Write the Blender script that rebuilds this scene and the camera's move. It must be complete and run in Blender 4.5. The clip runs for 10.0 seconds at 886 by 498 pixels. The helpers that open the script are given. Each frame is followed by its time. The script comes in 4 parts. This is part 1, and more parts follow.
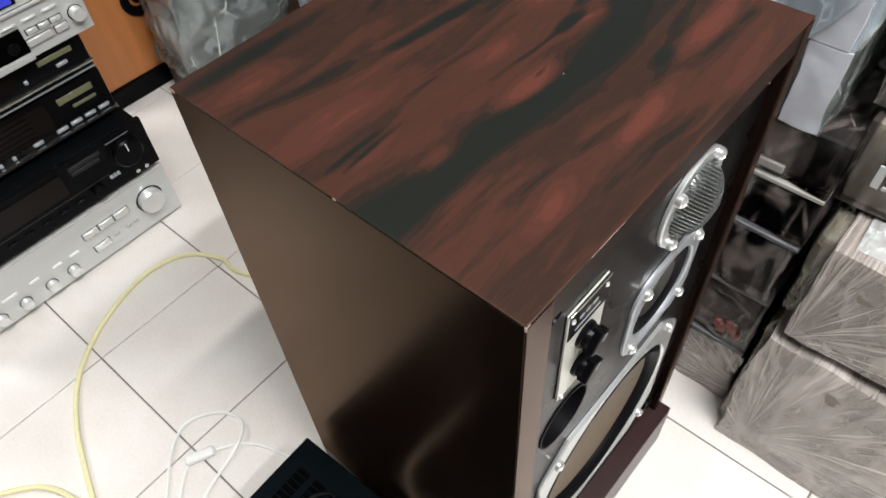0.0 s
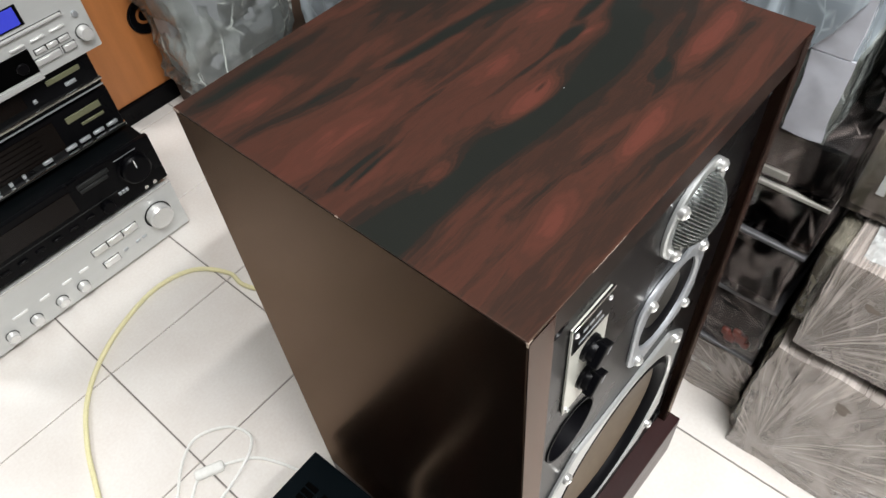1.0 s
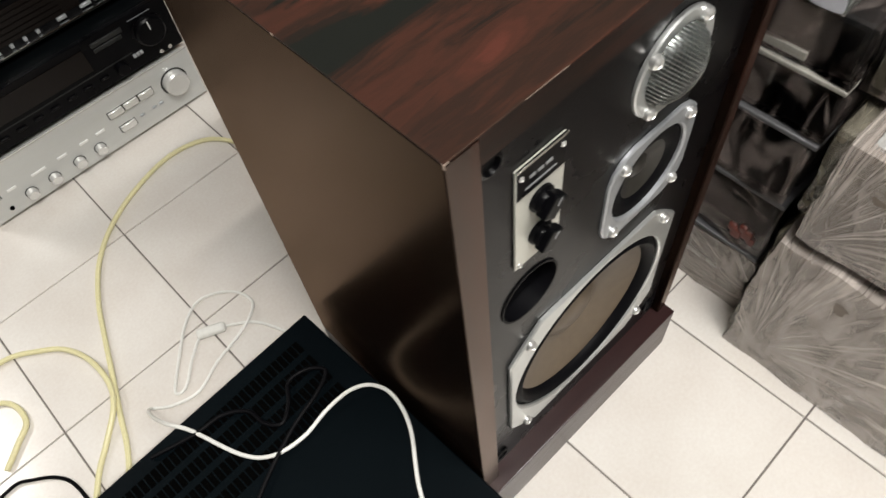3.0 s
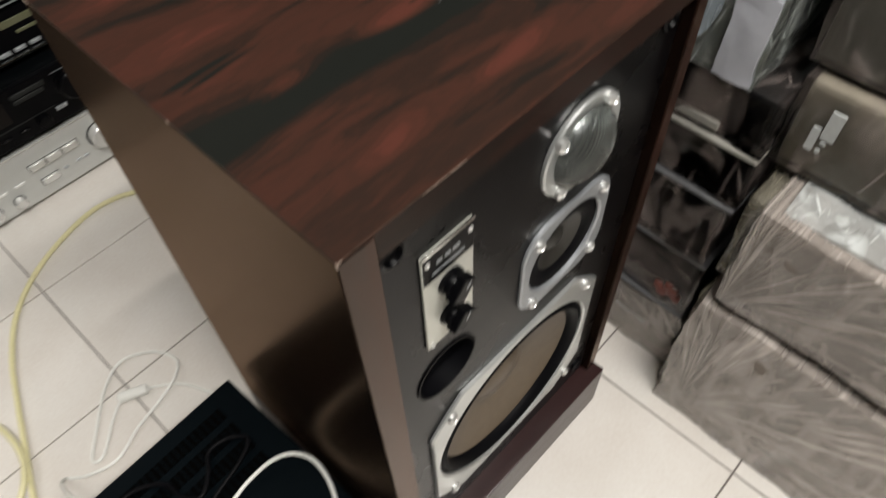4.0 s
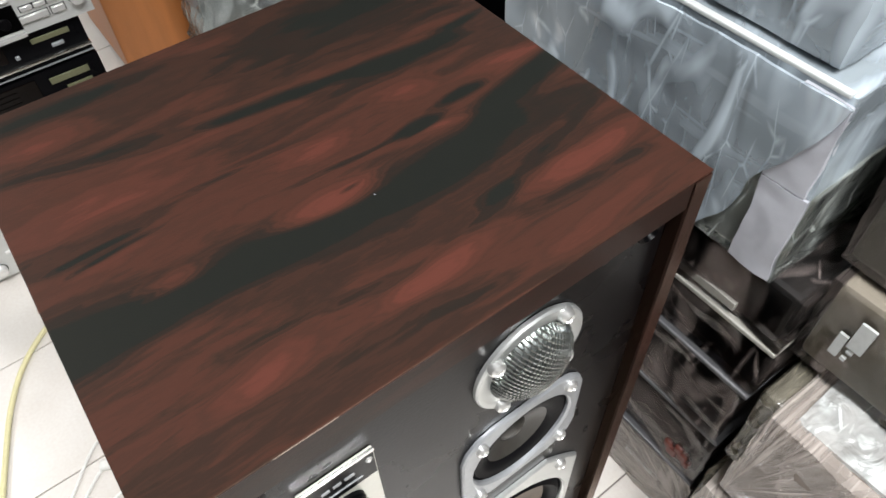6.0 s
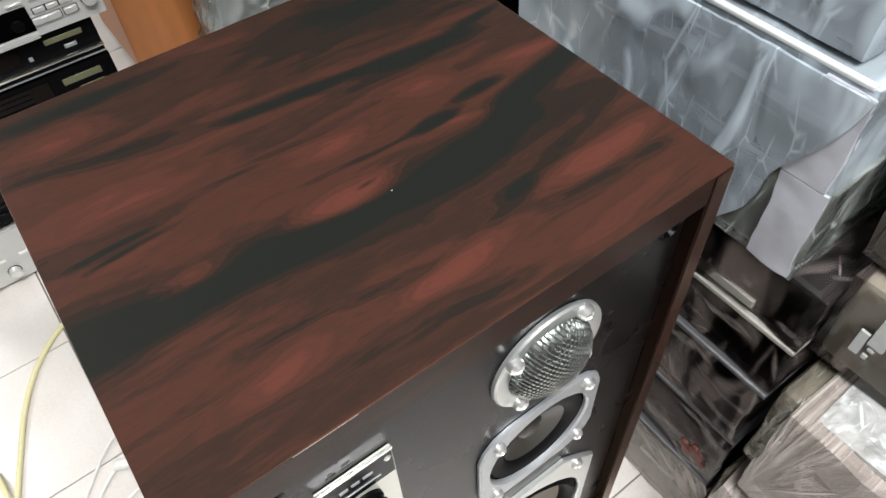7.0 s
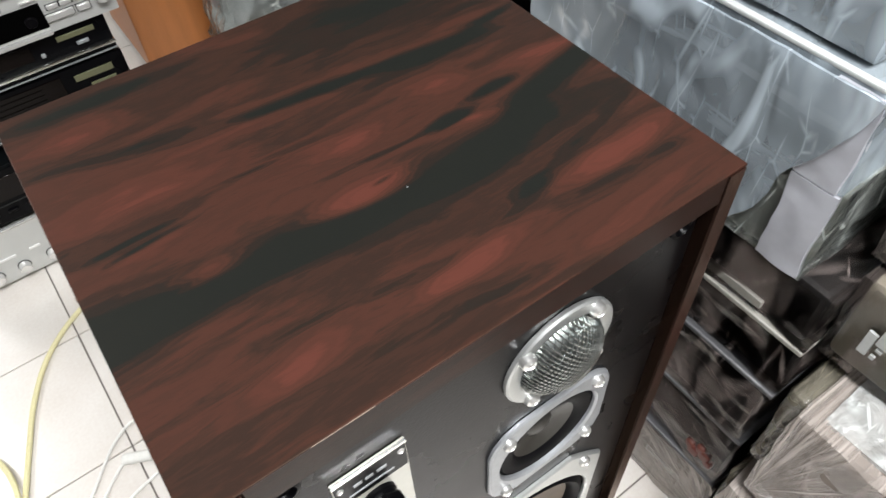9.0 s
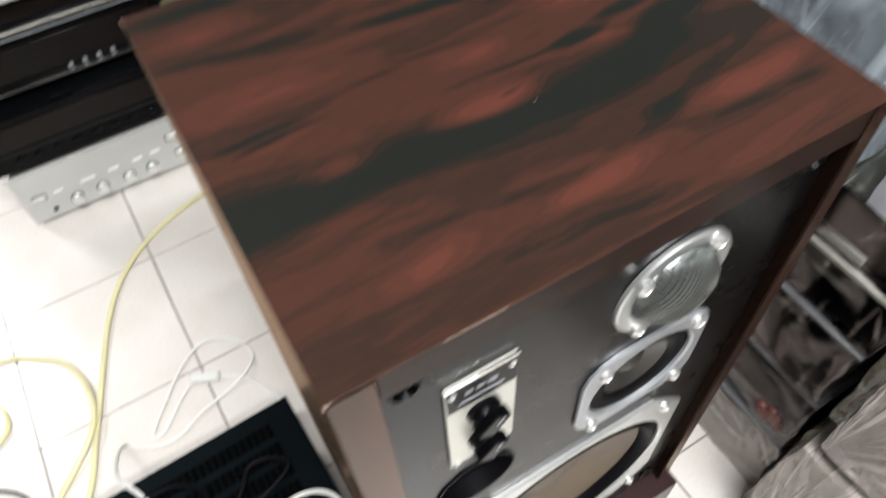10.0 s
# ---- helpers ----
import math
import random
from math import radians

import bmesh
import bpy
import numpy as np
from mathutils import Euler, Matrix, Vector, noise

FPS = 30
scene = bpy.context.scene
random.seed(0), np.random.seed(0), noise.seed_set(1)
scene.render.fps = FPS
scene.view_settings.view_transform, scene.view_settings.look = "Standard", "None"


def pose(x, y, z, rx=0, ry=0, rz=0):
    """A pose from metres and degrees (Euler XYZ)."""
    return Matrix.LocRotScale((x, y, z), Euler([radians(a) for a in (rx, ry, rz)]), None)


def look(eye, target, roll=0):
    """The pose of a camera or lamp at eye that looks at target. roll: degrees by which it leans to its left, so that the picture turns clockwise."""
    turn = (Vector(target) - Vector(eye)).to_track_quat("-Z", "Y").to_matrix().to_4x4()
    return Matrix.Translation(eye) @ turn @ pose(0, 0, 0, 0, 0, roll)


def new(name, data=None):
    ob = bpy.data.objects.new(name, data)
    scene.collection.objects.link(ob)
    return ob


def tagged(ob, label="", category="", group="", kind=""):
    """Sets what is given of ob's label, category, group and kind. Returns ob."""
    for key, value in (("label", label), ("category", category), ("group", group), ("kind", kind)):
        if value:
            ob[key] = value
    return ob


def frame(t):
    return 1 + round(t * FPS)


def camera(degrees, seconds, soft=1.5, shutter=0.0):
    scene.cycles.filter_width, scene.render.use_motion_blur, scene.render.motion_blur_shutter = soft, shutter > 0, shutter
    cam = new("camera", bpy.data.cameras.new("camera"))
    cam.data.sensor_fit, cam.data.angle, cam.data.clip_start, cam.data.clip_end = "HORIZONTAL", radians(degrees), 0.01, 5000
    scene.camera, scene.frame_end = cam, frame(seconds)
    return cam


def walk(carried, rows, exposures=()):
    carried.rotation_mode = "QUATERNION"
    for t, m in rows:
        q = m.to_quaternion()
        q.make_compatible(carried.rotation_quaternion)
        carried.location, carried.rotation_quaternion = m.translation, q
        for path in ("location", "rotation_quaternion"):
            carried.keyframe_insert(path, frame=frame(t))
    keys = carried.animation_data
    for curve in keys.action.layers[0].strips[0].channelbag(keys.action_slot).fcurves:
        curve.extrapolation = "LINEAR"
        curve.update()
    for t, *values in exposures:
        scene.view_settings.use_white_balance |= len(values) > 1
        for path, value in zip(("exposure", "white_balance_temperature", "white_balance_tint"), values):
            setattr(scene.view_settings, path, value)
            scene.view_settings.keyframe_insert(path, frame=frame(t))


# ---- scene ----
cam = camera(63.2, 10.0, shutter=0.9)
PATH = [
    (0, (-0.16, -0.106, 0.988), (0.732, 0.78, -0.568), -4.5),
    (0.5, (-0.156, -0.106, 0.989), (0.73, 0.805, -0.555), -5.8),
    (1, (-0.156, -0.108, 0.991), (0.736, 0.81, -0.546), -6.0),
    (1.5, (-0.158, -0.107, 0.99), (0.742, 0.807, -0.544), -5.5),
    (2, (-0.166, -0.113, 0.962), (0.636, 0.712, -0.674), -4.3),
    (2.2, (-0.161, -0.122, 0.946), (0.568, 0.682, -0.733), -6.3),
    (3.3, (-0.124, -0.184, 0.952), (0.524, 0.713, -0.714), -8.5),
    (3.5, (-0.118, -0.189, 0.955), (0.54, 0.713, -0.704), -8.6),
    (4, (-0.095, -0.168, 0.958), (0.716, 0.668, -0.668), -2.6),
    (4.5, (-0.067, -0.138, 0.964), (0.782, 0.739, -0.621), 0.1),
    (5, (0.021, -0.159, 0.973), (0.75, 0.849, -0.593), -3.3),
    (5.5, (0.051, -0.154, 0.971), (0.773, 0.862, -0.593), -2.8),
    (6, (0.049, -0.143, 0.975), (0.756, 0.891, -0.584), -2.8),
    (7.5, (0.045, -0.139, 0.969), (0.73, 0.915, -0.587), -4.1),
    (8, (0.045, -0.138, 0.969), (0.732, 0.919, -0.583), -4.2),
    (8.5, (0.043, -0.14, 0.972), (0.727, 0.923, -0.577), -4.2),
    (9, (0.038, -0.14, 0.973), (0.718, 0.917, -0.583), -3.7),
    (9.5, (0.02, -0.132, 0.973), (0.656, 0.955, -0.58), -4.4),
    (10, (-0.008, -0.132, 0.955), (0.526, 0.921, -0.659), -4.4),
]
walk(cam, [(t, look(eye, target, roll)) for t, eye, target, roll in PATH],
     [(0.0, 0.05, 6500, 10), (1.6, 0.05, 6500, 10), (2.1, 0.14, 6500, 10), (2.6, -0.12, 6700, 10), (3.3, -0.50, 6950, 10), (4.0, -0.60, 6950, 10), (4.5, -0.40, 6650, 10), (5.0, -0.26, 6550, 10), (6.0, 0.05, 6500, 10), (10.0, 0.05, 6500, 10)])

# ---- light ----
world = bpy.data.worlds.new("world")
scene.world = world
world.use_nodes = True
world.node_tree.nodes["Background"].inputs[0].default_value = (0.9, 0.95, 1.0, 1)
world.node_tree.nodes["Background"].inputs[1].default_value = 0.12
TUBES = [(-0.16, -0.55, 2.55, 0), (-1.35, 2.75, 2.55, 90), (0.20, -1.15, 2.55, 0)]
TUBE_WATTS = 58


# ---- helpers of this scene ----
def link_nodes(tree, a, b):
    tree.links.new(a, b)


def material(name, colour, rough=0.5, metal=0.0, vary=0.12, scale=30.0, bump=0.1, stretch=(1, 1, 1), coat=0.0, second=None, spec=0.5):
    """A principled material with grain at two scales and a fine relief."""
    m = bpy.data.materials.new(name)
    m.use_nodes = True
    t = m.node_tree
    n, p = t.nodes, t.nodes["Principled BSDF"]
    co = n.new("ShaderNodeTexCoord")
    mp = n.new("ShaderNodeMapping")
    mp.inputs["Scale"].default_value = stretch
    link_nodes(t, co.outputs["Object"], mp.inputs["Vector"])
    big, fine = n.new("ShaderNodeTexNoise"), n.new("ShaderNodeTexNoise")
    big.inputs["Scale"].default_value, big.inputs["Detail"].default_value = scale * 0.3, 5
    fine.inputs["Scale"].default_value, fine.inputs["Detail"].default_value = scale * 8, 3
    for x in (big, fine):
        link_nodes(t, mp.outputs[0], x.inputs["Vector"])
    mixf = n.new("ShaderNodeMix")
    mixf.inputs[0].default_value = 0.35
    link_nodes(t, big.outputs["Fac"], mixf.inputs[2])
    link_nodes(t, fine.outputs["Fac"], mixf.inputs[3])
    ramp = n.new("ShaderNodeValToRGB")
    ramp.color_ramp.elements[0].position, ramp.color_ramp.elements[1].position = 0.3, 0.7
    lo = second or [c * (1 - vary) for c in colour]
    hi = [min(1, c * (1 + vary)) for c in colour]
    ramp.color_ramp.elements[0].color, ramp.color_ramp.elements[1].color = (*lo, 1), (*hi, 1)
    link_nodes(t, mixf.outputs[0], ramp.inputs[0])
    link_nodes(t, ramp.outputs[0], p.inputs["Base Color"])
    mr = n.new("ShaderNodeMapRange")
    mr.inputs["To Min"].default_value, mr.inputs["To Max"].default_value = max(0.03, rough * 0.8), min(1, rough * 1.2)
    link_nodes(t, big.outputs["Fac"], mr.inputs["Value"])
    link_nodes(t, mr.outputs[0], p.inputs["Roughness"])
    p.inputs["Metallic"].default_value = metal
    p.inputs["Coat Weight"].default_value = coat
    p.inputs["Specular IOR Level"].default_value = spec
    if bump:
        b = n.new("ShaderNodeBump")
        b.inputs["Strength"].default_value, b.inputs["Distance"].default_value = bump, 0.001
        link_nodes(t, fine.outputs["Fac"], b.inputs["Height"])
        link_nodes(t, b.outputs[0], p.inputs["Normal"])
    return m


RED, BROWN, DARK = (0.098, 0.0320, 0.0230), (0.043, 0.0212, 0.0155), (0.0130, 0.0148, 0.0130)


def rosewood(name, blobs, grain, rough=0.33, warp=0.05, shade=1.0, spec=0.28, tint=(1.0, 0.78, 0.6), lacquer=0.0, rings=0.09, fibre=1.0):
    """Printed rosewood: bands along the grain, with long islands of red and near-black."""
    m = bpy.data.materials.new(name)
    m.use_nodes = True
    t = m.node_tree
    n, p = t.nodes, t.nodes["Principled BSDF"]
    co = n.new("ShaderNodeTexCoord")
    wn = n.new("ShaderNodeTexNoise")
    wn.inputs["Scale"].default_value, wn.inputs["Detail"].default_value = 1.0, 4
    wm = n.new("ShaderNodeMapping")
    wm.inputs["Scale"].default_value = [6 if g < 10 else 24 for g in grain]
    link_nodes(t, co.outputs["Object"], wm.inputs["Vector"])
    link_nodes(t, wm.outputs[0], wn.inputs["Vector"])
    sub = n.new("ShaderNodeVectorMath")
    sub.operation = "SUBTRACT"
    sub.inputs[1].default_value = (0.5, 0.5, 0.5)
    link_nodes(t, wn.outputs["Color"], sub.inputs[0])
    mad = n.new("ShaderNodeVectorMath")
    mad.operation = "MULTIPLY_ADD"
    mad.inputs[1].default_value = [warp * (2.0 if g < 10 else 0.62) for g in grain]
    link_nodes(t, sub.outputs[0], mad.inputs[0])
    link_nodes(t, co.outputs["Object"], mad.inputs[2])
    gm = n.new("ShaderNodeMapping")
    gm.inputs["Scale"].default_value = grain
    link_nodes(t, mad.outputs[0], gm.inputs["Vector"])
    field = None
    for k, (scale, gain) in enumerate(((1.0, 0.62 * fibre), (3.5, 0.46 * fibre), (12.0, 0.17), (40.0, 0.11 * fibre))):
        nz = n.new("ShaderNodeTexNoise")
        nz.inputs["Scale"].default_value, nz.inputs["Detail"].default_value = scale, 4
        link_nodes(t, gm.outputs[0], nz.inputs["Vector"])
        mm = n.new("ShaderNodeMath")
        mm.operation = "MULTIPLY_ADD"
        link_nodes(t, nz.outputs["Fac"], mm.inputs[0])
        mm.inputs[1].default_value = gain
        if field is None:
            mm.inputs[2].default_value = 0.515 - 0.5 * (1.19 * fibre + 0.17)
        else:
            link_nodes(t, field, mm.inputs[2])
        field = mm.outputs[0]
    for x, y, rx, ry, tilt, gain in blobs:
        mp = n.new("ShaderNodeMapping")
        mp.vector_type = "TEXTURE"
        mp.inputs["Location"].default_value, mp.inputs["Scale"].default_value = (x, y, 0), (rx, ry, 10)
        mp.inputs["Rotation"].default_value = (0, 0, radians(tilt))
        link_nodes(t, mad.outputs[0], mp.inputs["Vector"])
        gr = n.new("ShaderNodeTexGradient")
        gr.gradient_type = "SPHERICAL"
        link_nodes(t, mp.outputs[0], gr.inputs["Vector"])
        mr = n.new("ShaderNodeMapRange")
        mr.interpolation_type = "SMOOTHSTEP"
        mr.inputs["From Max"].default_value, mr.inputs["To Max"].default_value = 0.95, gain * 1.05
        link_nodes(t, gr.outputs["Fac"], mr.inputs["Value"])
        mm = n.new("ShaderNodeMath")
        mm.operation = "ADD"
        link_nodes(t, mr.outputs[0], mm.inputs[0])
        link_nodes(t, field, mm.inputs[1])
        field = mm.outputs[0]
    ring = n.new("ShaderNodeMath")
    ring.operation = "MULTIPLY"
    ring.inputs[1].default_value = 38
    link_nodes(t, field, ring.inputs[0])
    wave = n.new("ShaderNodeMath")
    wave.operation = "SINE"
    link_nodes(t, ring.outputs[0], wave.inputs[0])
    mm = n.new("ShaderNodeMath")
    mm.operation = "MULTIPLY_ADD"
    link_nodes(t, wave.outputs[0], mm.inputs[0])
    mm.inputs[1].default_value = rings
    link_nodes(t, field, mm.inputs[2])
    field = mm.outputs[0]
    ramp = n.new("ShaderNodeValToRGB")
    e = ramp.color_ramp.elements
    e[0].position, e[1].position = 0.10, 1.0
    # shade scales every stop, which puts a face's light or dark into the colour
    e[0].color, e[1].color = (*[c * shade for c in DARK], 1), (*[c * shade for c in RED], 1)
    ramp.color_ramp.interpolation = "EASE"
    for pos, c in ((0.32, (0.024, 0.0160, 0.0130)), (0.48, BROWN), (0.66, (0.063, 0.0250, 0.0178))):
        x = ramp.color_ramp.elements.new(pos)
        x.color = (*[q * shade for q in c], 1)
    link_nodes(t, field, ramp.inputs[0])
    link_nodes(t, ramp.outputs[0], p.inputs["Base Color"])
    p.inputs["Roughness"].default_value = rough
    p.inputs["Specular IOR Level"].default_value = spec
    p.inputs["Specular Tint"].default_value = (*tint, 1)
    fine = n.new("ShaderNodeTexNoise")
    fine.inputs["Scale"].default_value = 900
    link_nodes(t, co.outputs["Object"], fine.inputs["Vector"])
    b = n.new("ShaderNodeBump")
    b.inputs["Strength"].default_value, b.inputs["Distance"].default_value = 0.08, 0.0006
    link_nodes(t, fine.outputs["Fac"], b.inputs["Height"])
    link_nodes(t, b.outputs[0], p.inputs["Normal"])
    if lacquer:
        gl = n.new("ShaderNodeBsdfGlossy")
        gl.inputs["Color"].default_value, gl.inputs["Roughness"].default_value = (*tint, 1), rough
        lw = n.new("ShaderNodeLayerWeight")
        lw.inputs["Blend"].default_value = lacquer
        mx = n.new("ShaderNodeMixShader")
        link_nodes(t, lw.outputs["Fresnel"], mx.inputs[0])
        link_nodes(t, p.outputs[0], mx.inputs[1])
        link_nodes(t, gl.outputs[0], mx.inputs[2])
        link_nodes(t, mx.outputs[0], n["Material Output"].inputs["Surface"])
    return m


def film_material(name, tint=(0.75, 0.78, 0.8), cloud=0.05, scale=14.0, streak=0.5, tilt=(0.6, 0.2, 0.3), bump=0.8, fan=None, crease_glint=0.5, cell=26.0, twist=1.6, strands=0.35, smooth=2.5):
    """Crinkled clear packing film: mostly clear, milky along its creases, with sharp glints; some glints and
    reflections are painted pale.
    """
    m = bpy.data.materials.new(name)
    m.use_nodes = True
    t = m.node_tree
    n = t.nodes
    p, out = n["Principled BSDF"], n["Material Output"]
    co = n.new("ShaderNodeTexCoord")
    total, height = None, None
    # Pale streaks: milky film, and painted reflections on the larger folds.
    for k, (sc, turn, lo, hi, gain) in enumerate(((0.6, 1.0, 0.50, 0.68, 1.0), (1.5, -0.8, 0.56, 0.70, 0.8), (0.3, 0.4, 0.36, 0.85, 0.55), (1.0, 1.3, 0.57, 0.65, strands))):
        mp = n.new("ShaderNodeMapping")
        mp.inputs["Rotation"].default_value = [a * turn for a in tilt]
        mp.inputs["Scale"].default_value = ((1.0, 1.5, 0.7), (1.0, 1.5, 0.7), (1, 1, 1), (1.0, 0.45, 5.0))[k]
        link_nodes(t, co.outputs["Object"], mp.inputs["Vector"])
        nz = n.new("ShaderNodeTexNoise")
        nz.inputs["Scale"].default_value, nz.inputs["Detail"].default_value, nz.inputs["Distortion"].default_value = scale * sc * 1.6, smooth, twist
        link_nodes(t, mp.outputs[0], nz.inputs["Vector"])
        mr = n.new("ShaderNodeMapRange")
        mr.interpolation_type = "SMOOTHSTEP"
        mr.inputs["From Min"].default_value, mr.inputs["From Max"].default_value = lo, hi
        mr.inputs["To Max"].default_value = streak * gain
        link_nodes(t, nz.outputs["Fac"], mr.inputs["Value"])
        if total is None:
            total, height = mr.outputs[0], nz.outputs["Fac"]
        else:
            for which, val in (("t", mr.outputs[0]), ("h", nz.outputs["Fac"]))[:1 if k == 3 else 2]:
                ad = n.new("ShaderNodeMath")
                ad.operation = "MAXIMUM" if which == "t" else "ADD"
                link_nodes(t, total if which == "t" else height, ad.inputs[0])
                link_nodes(t, val, ad.inputs[1])
                if which == "t":
                    total = ad.outputs[0]
                else:
                    height = ad.outputs[0]
    if fan:  # creases that spread from a pulled corner
        sep, com = n.new("ShaderNodeSeparateXYZ"), n.new("ShaderNodeCombineXYZ")
        link_nodes(t, co.outputs["Object"], sep.inputs[0])
        dy, dz, at = n.new("ShaderNodeMath"), n.new("ShaderNodeMath"), n.new("ShaderNodeMath")
        for q, src, c in ((dy, 1, fan[0]), (dz, 2, fan[1])):
            q.operation = "SUBTRACT"
            link_nodes(t, sep.outputs[src], q.inputs[0])
            q.inputs[1].default_value = c
        at.operation = "ARCTAN2"
        link_nodes(t, dz.outputs[0], at.inputs[0])
        link_nodes(t, dy.outputs[0], at.inputs[1])
        am = n.new("ShaderNodeMath")
        am.operation, am.inputs[1].default_value = "MULTIPLY", 2.6
        link_nodes(t, at.outputs[0], am.inputs[0])
        link_nodes(t, am.outputs[0], com.inputs[0])
        for q, dst in ((dy, 1), (dz, 2)):
            sm = n.new("ShaderNodeMath")
            sm.operation, sm.inputs[1].default_value = "MULTIPLY", 0.8
            link_nodes(t, q.outputs[0], sm.inputs[0])
            link_nodes(t, sm.outputs[0], com.inputs[dst])
        nz = n.new("ShaderNodeTexNoise")
        nz.inputs["Scale"].default_value, nz.inputs["Detail"].default_value, nz.inputs["Distortion"].default_value = 9, 5, 0.12
        link_nodes(t, com.outputs[0], nz.inputs["Vector"])
        mr = n.new("ShaderNodeMapRange")
        mr.inputs["From Min"].default_value, mr.inputs["From Max"].default_value, mr.inputs["To Max"].default_value = 0.50, 0.72, 0.62
        link_nodes(t, nz.outputs["Fac"], mr.inputs["Value"])
        ad = n.new("ShaderNodeMath")
        ad.operation = "MAXIMUM"
        link_nodes(t, total, ad.inputs[0])
        link_nodes(t, mr.outputs[0], ad.inputs[1])
        total = ad.outputs[0]
        ah = n.new("ShaderNodeMath")
        ah.operation = "ADD"
        link_nodes(t, height, ah.inputs[0])
        link_nodes(t, nz.outputs["Fac"], ah.inputs[1])
        height = ah.outputs[0]
    for turn, size in ((0.5, cell), (-0.9, cell * 0.6)):  # short sharp folds that cross one another, painted as pale glint lines
        mp = n.new("ShaderNodeMapping")
        mp.inputs["Rotation"].default_value = (turn, turn * 0.4, turn)
        mp.inputs["Scale"].default_value = (1.0, 2.2, 0.6)
        link_nodes(t, co.outputs["Object"], mp.inputs["Vector"])
        vo, mk = n.new("ShaderNodeTexVoronoi"), n.new("ShaderNodeTexNoise")
        vo.feature = "DISTANCE_TO_EDGE"
        vo.inputs["Scale"].default_value, mk.inputs["Scale"].default_value = size, size * 1.3
        for q in (vo, mk):
            link_nodes(t, mp.outputs[0], q.inputs["Vector"])
        mr, mr2, mu, ad = [n.new(k) for k in ("ShaderNodeMapRange", "ShaderNodeMapRange", "ShaderNodeMath", "ShaderNodeMath")]
        mr.inputs["From Min"].default_value, mr.inputs["From Max"].default_value = 0.035, 0.0
        link_nodes(t, vo.outputs["Distance"], mr.inputs["Value"])
        mr2.inputs["From Min"].default_value, mr2.inputs["From Max"].default_value, mr2.inputs["To Max"].default_value = 0.50, 0.66, crease_glint
        link_nodes(t, mk.outputs["Fac"], mr2.inputs["Value"])
        mu.operation, ad.operation = "MULTIPLY", "MAXIMUM"
        link_nodes(t, mr.outputs[0], mu.inputs[0])
        link_nodes(t, mr2.outputs[0], mu.inputs[1])
        link_nodes(t, total, ad.inputs[0])
        link_nodes(t, mu.outputs[0], ad.inputs[1])
        total = ad.outputs[0]
    add2 = n.new("ShaderNodeMath")
    add2.operation, add2.use_clamp = "ADD", True
    link_nodes(t, total, add2.inputs[0])
    add2.inputs[1].default_value = cloud
    p.inputs["Base Color"].default_value = (*tint, 1)
    p.inputs["Roughness"].default_value = 0.2
    p.inputs["Specular IOR Level"].default_value = 0.8
    b = n.new("ShaderNodeBump")
    b.inputs["Strength"].default_value, b.inputs["Distance"].default_value = bump, 0.012
    link_nodes(t, height, b.inputs["Height"])
    link_nodes(t, b.outputs[0], p.inputs["Normal"])
    clear, gloss = n.new("ShaderNodeBsdfTransparent"), n.new("ShaderNodeBsdfGlossy")
    gloss.inputs["Roughness"].default_value = 0.10
    link_nodes(t, b.outputs[0], gloss.inputs["Normal"])
    fres = n.new("ShaderNodeFresnel")
    fres.inputs["IOR"].default_value = 1.45
    link_nodes(t, b.outputs[0], fres.inputs["Normal"])
    m1, m2 = n.new("ShaderNodeMixShader"), n.new("ShaderNodeMixShader")
    link_nodes(t, fres.outputs[0], m1.inputs[0])
    link_nodes(t, clear.outputs[0], m1.inputs[1])
    link_nodes(t, gloss.outputs[0], m1.inputs[2])
    link_nodes(t, add2.outputs[0], m2.inputs[0])
    link_nodes(t, m1.outputs[0], m2.inputs[1])
    link_nodes(t, p.outputs[0], m2.inputs[2])
    link_nodes(t, m2.outputs[0], out.inputs["Surface"])
    return m


def glow(name, colour, strength):
    m = bpy.data.materials.new(name)
    m.use_nodes = True
    p = m.node_tree.nodes["Principled BSDF"]
    p.inputs["Base Color"].default_value = (*colour, 1)
    p.inputs["Emission Color"].default_value = (*colour, 1)
    p.inputs["Emission Strength"].default_value = strength
    return m


def box_bm(x0, x1, y0, y1, z0, z1, bevel=0.0, seg=2, cuts=0):
    bm = bmesh.new()
    bmesh.ops.create_cube(bm, size=1)
    for v in bm.verts:
        v.co = Vector((x0 + (v.co.x + 0.5) * (x1 - x0), y0 + (v.co.y + 0.5) * (y1 - y0), z0 + (v.co.z + 0.5) * (z1 - z0)))
    if bevel:
        bmesh.ops.bevel(bm, geom=bm.edges[:], offset=bevel, segments=seg, affect="EDGES", profile=0.5)
        bm.normal_update()
        for f in bm.faces:  # the six sides stay flat, the rounded edges between them smooth
            f.smooth = max(abs(c) for c in f.normal) < 0.999
    if cuts:
        bmesh.ops.subdivide_edges(bm, edges=bm.edges[:], cuts=cuts, use_grid_fill=True)
    return bm


